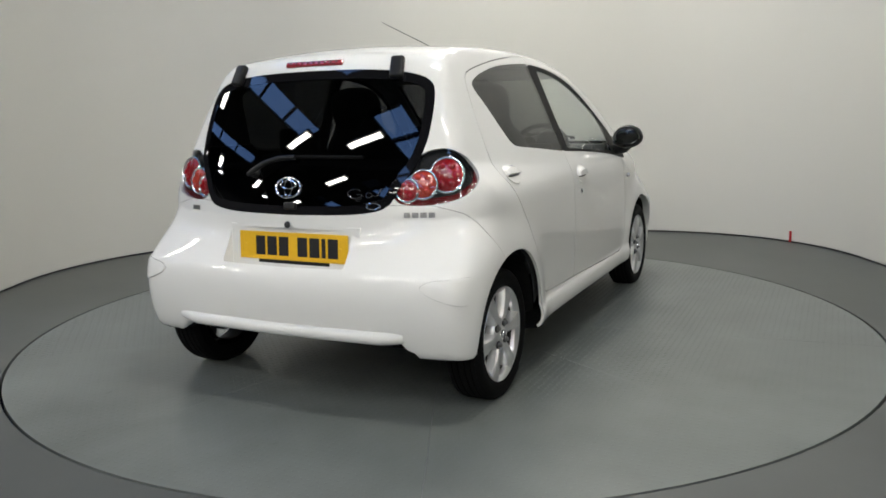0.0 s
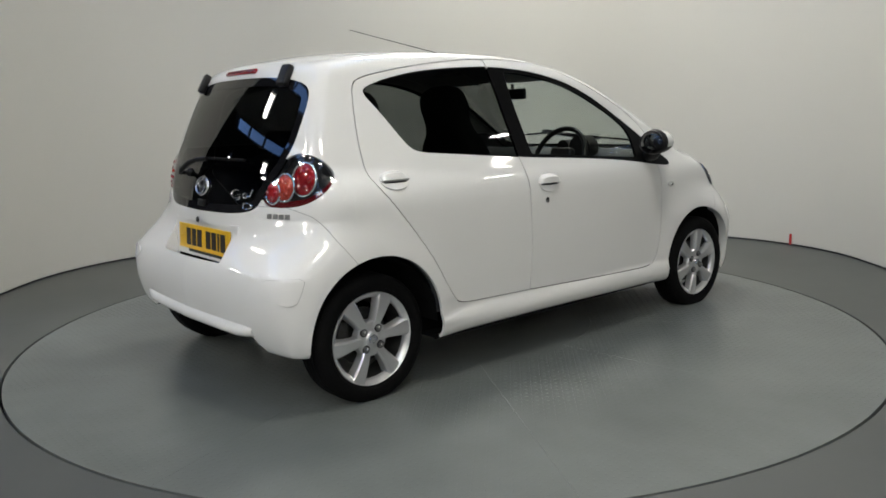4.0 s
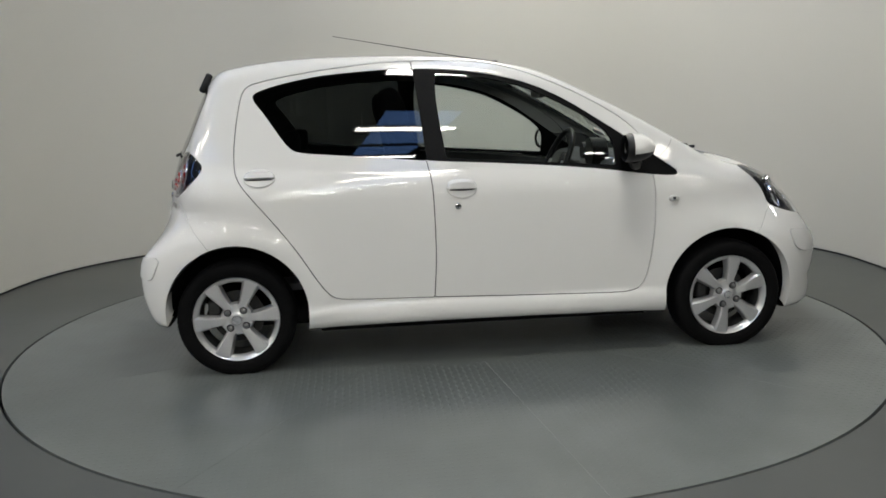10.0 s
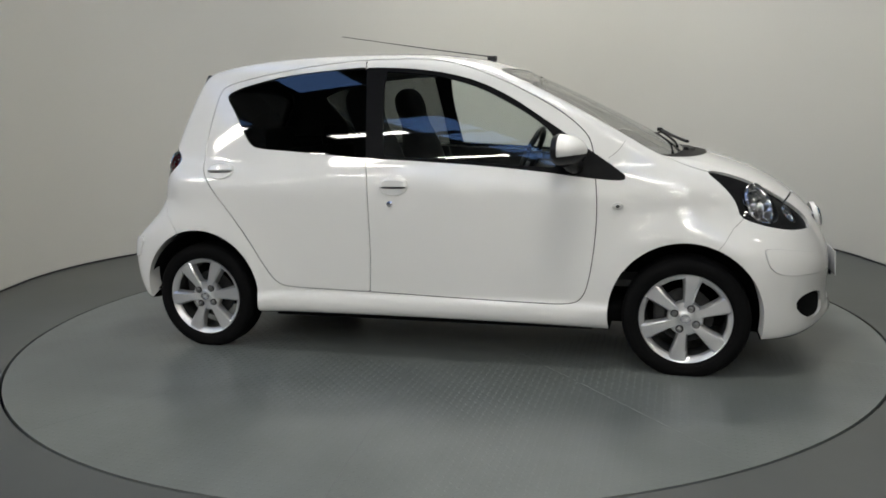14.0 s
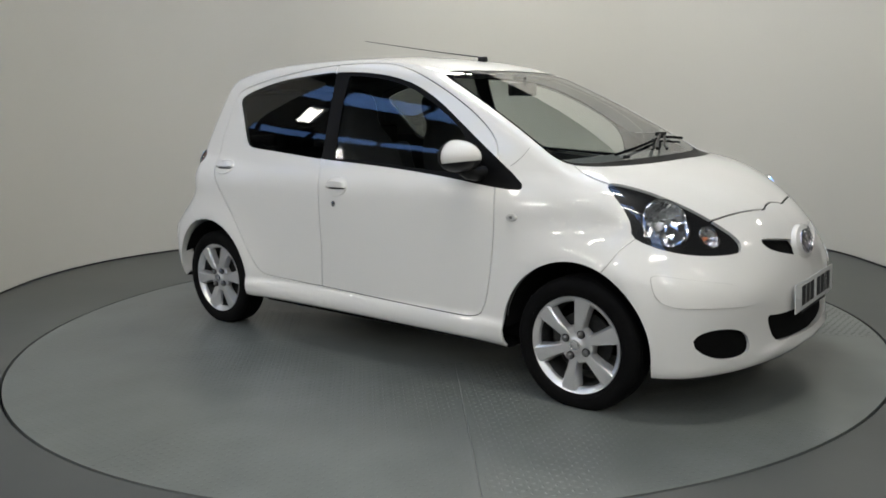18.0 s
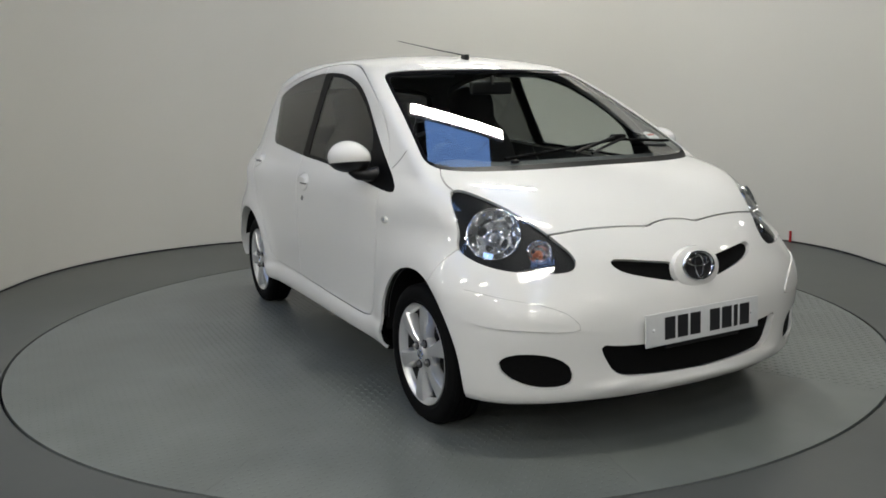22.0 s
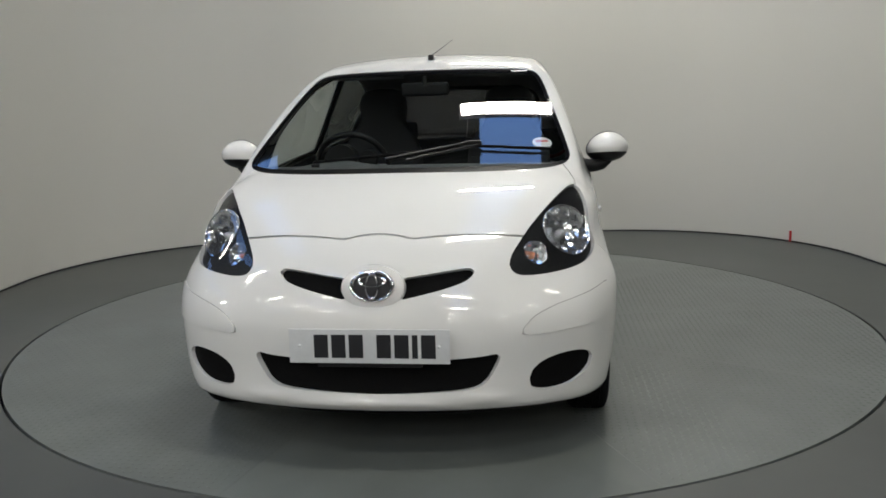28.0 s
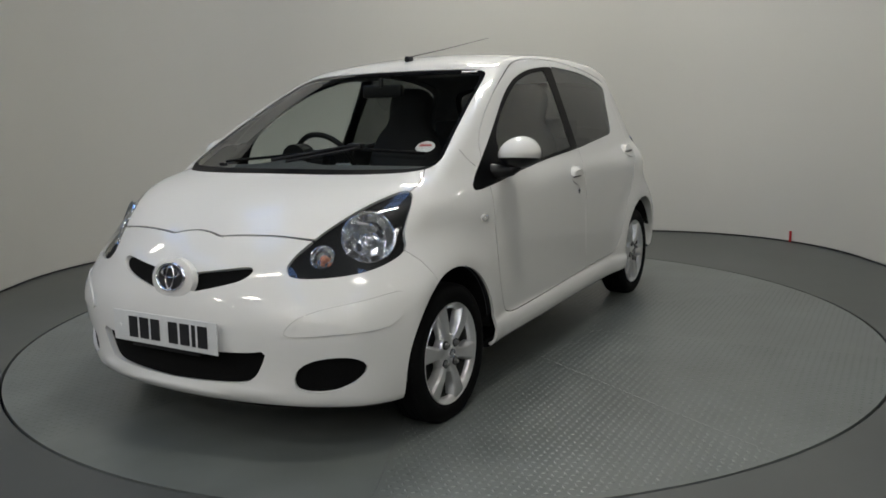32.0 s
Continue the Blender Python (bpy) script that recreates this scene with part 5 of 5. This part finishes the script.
# ---- cabin ----
def seat_back(bm, w, h, t):
    """Upright sport seat back with a narrow built-in headrest."""
    prof = [(0.0, 0.46, 1.0), (0.10, 0.50, 1.1), (0.30, 0.50, 1.1), (0.44, 0.47, 1.0), (0.52, 0.40, 0.9), (0.58, 0.30, 0.8), (0.62, 0.27, 0.82), (0.70, 0.285, 0.9), (0.75, 0.27, 0.8), (0.78, 0.22, 0.62), (0.797, 0.13, 0.36)]
    rows = []
    for f, half, thick in prof:
        z, hw = f * h / 0.80, half * w
        row = []
        for a in np.linspace(0, 2 * math.pi, 20, endpoint=False):
            ca, sa = math.cos(a), math.sin(a)
            row.append(bm.verts.new((math.copysign(abs(sa) ** 0.6, sa) * t * thick / 2, math.copysign(abs(ca) ** 0.55, ca) * hw, z)))
        rows.append(row)
    for a, b in zip(rows, rows[1:]):
        for k in range(20):
            bm.faces.new((a[k], a[(k + 1) % 20], b[(k + 1) % 20], b[k]))
    bm.faces.new(rows[-1])
    bm.faces.new(rows[0][::-1])


for sign in (1, -1):
    seat = shaped("front_seat", pose(-0.215, 0.36 * sign, 0.50, 0, -15, 0), lambda bm: seat_back(bm, 0.48, 0.80, 0.15), M_SEAT, car, "dark grey cloth front seat with built-in headrest")
    shaped("seat_cushion", pose(0.05, 0.36 * sign, 0.47), lambda bm: add_box(bm, 0, 0, 0, 0.54, 0.48, 0.14, 0.05), M_SEAT, seat)
    shaped("headrest", pose(-0.88, 0.36 * sign, 1.02), lambda bm: add_box(bm, 0, 0, 0, 0.07, 0.24, 0.12, 0.03), M_SEAT, car, "dark grey rear headrest")
shaped("rear_bench", pose(-0.84, 0, 0.70, 0, -14, 0), lambda bm: add_box(bm, 0, 0, 0, 0.14, 1.16, 0.54, 0.05), M_SEAT, car, "dark grey rear bench backrest")
shaped("bench_cushion", pose(-0.60, 0, 0.46), lambda bm: add_box(bm, 0, 0, 0, 0.48, 1.16, 0.16, 0.05), M_SEAT, car, "dark grey rear bench cushion")
shaped("parcel_shelf", pose(-1.12, 0, 0.93), lambda bm: add_box(bm, 0, 0, 0, 0.42, 1.02, 0.02, 0.006), M_TRIM, car, "dark grey parcel shelf")
shaped("cabin_floor", pose(0, 0, 0.36), lambda bm: add_box(bm, 0, 0, 0, 2.0, 1.2, 0.03), M_TRIM, car, "dark carpeted cabin floor")


def dashboard_mesh(bm):
    prof = [(0.62, 0.60), (0.60, 0.76), (0.635, 0.86), (0.70, 0.905), (0.80, 0.918), (0.95, 0.915), (1.09, 0.905), (1.12, 0.80), (1.10, 0.60)]
    rows = []
    for y in np.linspace(-0.68, 0.68, 25):
        k = 1 - 0.14 * (abs(y) / 0.68) ** 3
        bumpy = 0.030 * math.exp(-(((y + 0.36) / 0.15) ** 2))
        rows.append([bm.verts.new((x * k if x > 0.9 else x + 0.03 * (abs(y) / 0.68) ** 2, y, z + (bumpy if 0.63 < x < 0.78 else 0))) for x, z in prof])
    for a, b in zip(rows, rows[1:]):
        for k in range(len(prof) - 1):
            bm.faces.new((a[k], a[k + 1], b[k + 1], b[k]))


dash = shaped("dashboard", pose(0, 0, 0), dashboard_mesh, M_TRIM, car, "grey plastic dashboard", sharp=50)
shaped("rev_counter", pose(0.60, -0.24, 0.935), lambda bm: add_tube(bm, [(0, 0, 0), (0.06, 0, 0.0)], 0.042, 20), M_BLACK, dash, "round black instrument pod")
shaped("instrument_pod", pose(0.60, -0.36, 0.93), lambda bm: add_tube(bm, [(0, 0, 0), (0.08, 0, 0.0)], 0.075, 28), M_BLACK, dash, "round black speedometer pod")
for y in (0.55, 0.10, -0.10, -0.58):
    shaped("air_vent", pose(0.628, y, 0.83, 0, 78, 0), lambda bm: torus(bm, 0.040, 0.009, 28, 8), M_BLACK, dash, "round black air vent")
shaped("centre_console", pose(0.585, 0, 0.62), lambda bm: add_box(bm, 0, 0, 0, 0.10, 0.20, 0.40, 0.03), M_TRIM, dash, "grey centre console")
mw = pose(0.43, -0.36, 0.885, 0, -66, 0)
steering = shaped("steering_wheel", mw, lambda bm: torus(bm, 0.175, 0.014, 48, 10), M_BLACK, car, "black three-spoke steering wheel")
shaped("steering_boss", mw @ pose(0, 0, -0.015), lambda bm: add_box(bm, 0, 0, 0, 0.13, 0.15, 0.05, 0.02), M_BLACK, steering)
for a in (90, 270, 180):
    shaped("steering_spoke", mw @ pose(0, 0, -0.010, 0, 0, a), lambda bm: add_box(bm, 0.11, 0, 0, 0.12, 0.035, 0.018, 0.006), M_ALLOY if a != 180 else M_BLACK, steering)
shaped("steering_column", pose(0, 0, 0), lambda bm: add_tube(bm, [(0.45, -0.36, 0.87), (0.64, -0.36, 0.80)], 0.05, 14), M_BLACK, steering)
pm = on_front(0, 1.30, 0.0)
rv = shaped("rear_view_mirror", pose(0.424, 0, 1.245, 0, 0, 0), lambda bm: add_box(bm, 0, 0, 0, 0.03, 0.225, 0.062, 0.014), M_BLACK, car, "black rear-view mirror")
shaped("mirror_stalk", pose(0, 0, 0), lambda bm: add_tube(bm, [(0.44, 0, 1.26), (pm[0] - 0.012, 0, 1.302)], 0.010, 8), M_BLACK, rv)
for sign in (1, -1):
    shaped("sun_visor", pose(0.22, 0.30 * sign, 1.335, 0, 22, 0), lambda bm: add_box(bm, 0, 0, 0, 0.15, 0.36, 0.016, 0.006), M_TRIM_LIGHT, car, "folded grey sun visor")


# ---- hall roof: dark sheets, skylight strips that show blue sky, and strip lamps ----
M_SKY = material("skylight_pane", (0.3, 0.4, 0.6), 0.3, glow=(0.22, 0.44, 1.0), glow_power=2.2)
M_FIXTURE = material("lamp_housing", (0.55, 0.55, 0.55), 0.5, grain=0.05)
M_TUBE = material("lamp_tube", (0.9, 0.9, 0.88), 0.4, glow=(1.0, 0.95, 0.86), glow_power=22.0)
M_DIFFUSER = material("lamp_diffuser", (0.9, 0.9, 0.88), 0.4, glow=(1.0, 0.96, 0.88), glow_power=45.0)
ROOF_Z, LAMP_Z = 5.6, 4.5
SKYLIGHTS = (-11.0, -6.55, -3.45, 0.92)
SKY_HALF = 0.50
SKY_RUNS = {-11.0: ((-13.5, -8.0), (-2.5, 4.2)), -6.55: ((-13.5, -8.0), (-3.72, 2.6)), -3.45: ((-13.5, -4.1), (-2.3, 2.4)), 0.92: ((-13.5, -4.1), (-2.3, 2.4))}


def build_roof():
    edges = [-14.0]
    for x in SKYLIGHTS:
        edges += [x - SKY_HALF, x + SKY_HALF]
    edges.append(14.0)
    for k in range(0, len(edges), 2):
        x0, x1 = edges[k], edges[k + 1]
        verts = [(x, y, z) for z in (ROOF_Z, ROOF_Z + 0.08) for x, y in ((x0, -25), (x1, -25), (x1, 9), (x0, 9))]
        roof = link_mesh("ceiling", verts, [(0, 3, 2, 1), (4, 5, 6, 7), (0, 1, 5, 4), (1, 2, 6, 5), (2, 3, 7, 6), (3, 0, 4, 7)], M_CEIL)
        tagged(roof, "dark sheet roof of the hall", "ceiling", kind="structure")
    for n, x in enumerate(SKYLIGHTS):
        light = new("skylight_%d" % (n + 1))
        tagged(light, "blue skylight strip in the dark hall roof", "skylight", kind="structure")
        runs = SKY_RUNS[x]
        for y0, y1 in ((-25.0, runs[0][0]), (runs[0][1], runs[1][0]), (runs[1][1], 9.0)):
            bm = bm_new()
            add_box(bm, x, (y0 + y1) / 2, ROOF_Z + 0.04, 2 * SKY_HALF, y1 - y0, 0.08)
            part("roof_sheet", bm, M_CEIL, light, smooth=False)
        places = []
        for y0, y1 in runs:
            while y0 + 1.3 < y1:
                places.append(y0)
                y0 += 1.56
        for y in places:
            verts = [(x - SKY_HALF, y, ROOF_Z + 0.05), (x + SKY_HALF, y, ROOF_Z + 0.05), (x + SKY_HALF, y + 1.42, ROOF_Z + 0.05), (x - SKY_HALF, y + 1.42, ROOF_Z + 0.05)]
            link_mesh("pane", verts, [(0, 3, 2, 1)], M_SKY, light)
            bm = bm_new()
            add_box(bm, x, y + 1.49, ROOF_Z - 0.02, 2 * SKY_HALF, 0.14, 0.16)
            part("purlin", bm, M_CEIL, light, smooth=False)


def build_strip(x, y, watts, z=LAMP_Z, turn=0):
    lamp = new("strip_lamp")
    lamp.matrix_basis = pose(x, y, z, 0, 0, turn)
    bm = bm_new()
    add_box(bm, 0, 0, 0.065, 1.24, 0.30, 0.07, 0.01)
    part("housing", bm, M_FIXTURE, lamp, "pale metal lamp housing")
    for dy in (-0.09, 0.09):
        bm = bm_new()
        add_tube(bm, [(-0.58, dy, 0.012), (0.58, dy, 0.012)], 0.014, 10)
        part("tube", bm, M_TUBE, lamp, "glowing fluorescent tube")
    for dx in (-0.5, 0.5):
        bm = bm_new()
        add_tube(bm, [(dx, 0, 0.10), (dx, 0, ROOF_Z - z)], 0.005, 6)
        part("hanger", bm, M_FIXTURE, lamp)
    tagged(lamp, "lit twin-tube strip lamp hung from hall roof", "lamp", group="hall lamps")
    if not watts:
        bm = bm_new()
        add_box(bm, 0, 0, -0.006, 1.18, 0.25, 0.008)
        part("diffuser", bm, M_DIFFUSER, lamp, "glowing white diffuser")
        return
    light = area_lamp("strip_light", (x, y, z - 0.012), (x, y, 0), 1.18, 0.25, watts, (1.0, 0.968, 0.862))
    light.matrix_world = pose(x, y, z - 0.012, 0, 0, turn)


build_roof()
for x, y, watts in (
    (0.70, 4.4, 44), (0.72, 1.50, 88), (0.66, -1.90, 61), (0.62, -4.5, 30), (0.62, -7.2, 46), (0.62, -10.1, 86),
    (-3.75, -4.3, 32), (-3.75, -7.2, 42), (-3.75, -10.1, 56),
    (-6.55, 0.7, 20), (-5.7, -3.0, 43), (-6.3, -5.8, 40), (-6.3, -8.6, 34), (-6.3, -11.5, 34),
    (-10.6, -0.4, 75), (-10.6, -3.3, 75), (-10.6, -6.2, 75),
    (4.6, -4.3, 12), (4.6, -7.2, 32), (4.6, -10.1, 52),
    (-6.3, -14.4, 0), (-3.75, -13.6, 0), (0.60, -13.6, 0), (4.6, -13.6, 0), (-6.3, -17.4, 0), (-3.75, -17.4, 0), (0.60, -17.4, 0), (4.6, -17.4, 0), (-3.75, -21.5, 0), (0.60, -21.5, 0), (4.6, -21.5, 0),
):
    build_strip(x, y, watts)


def build_high_bay(x, y):
    lamp = new("high_bay_lamp")
    lamp.matrix_basis = pose(x, y, 4.75)
    bm = bm_new()
    add_lathe(bm, [(0.24, 0.0), (0.20, 0.16), (0.08, 0.26), (0.05, 0.36), (0.001, 0.36)], 24, "Z")
    part("shade", bm, M_FIXTURE, lamp, "pale metal bell shade")
    bm = bm_new()
    add_lathe(bm, [(0.19, 0.03), (0.12, 0.02), (0.001, 0.015)], 24, "Z")
    part("bulb", bm, M_BAY, lamp, "glowing round lamp face")
    bm = bm_new()
    add_tube(bm, [(0, 0, 0.35), (0, 0, ROOF_Z - 4.75)], 0.008, 6)
    part("hanger", bm, M_FIXTURE, lamp)
    tagged(lamp, "lit round high-bay lamp hung from hall roof", "lamp", group="high-bay lamps")


M_BAY = material("bay_lamp_face", (0.9, 0.9, 0.88), 0.4, glow=(1.0, 0.97, 0.90), glow_power=60.0)
for x in (-12.6, 8.2):
    for y in (3.2, -0.6, -4.6, -8.8):
        build_high_bay(x, y)

# ---- small things in the studio ----
bm = bm_new()
add_box(bm, 2.848, 2.112, 0.05, 0.018, 0.012, 0.09, 0.003)
mark = part("wall_marker", bm, material("red_marker", (0.45, 0.02, 0.02), 0.5), None, smooth=False)
tagged(mark, "small red marker strip at foot of studio wall", "marker")


def motions():
    walk(turntable, [(t, pose(0, 0, 0, 0, 0, a)) for t, a in SPIN])
    rows = []
    for t, a in SPIN:
        c, s = math.cos(radians(a)), math.sin(radians(a))
        rows.append((t, pose(c * CAR_AT[0] - s * CAR_AT[1], s * CAR_AT[0] + c * CAR_AT[1], 0, 0, 0, a)))
    walk(car, rows)


motions()
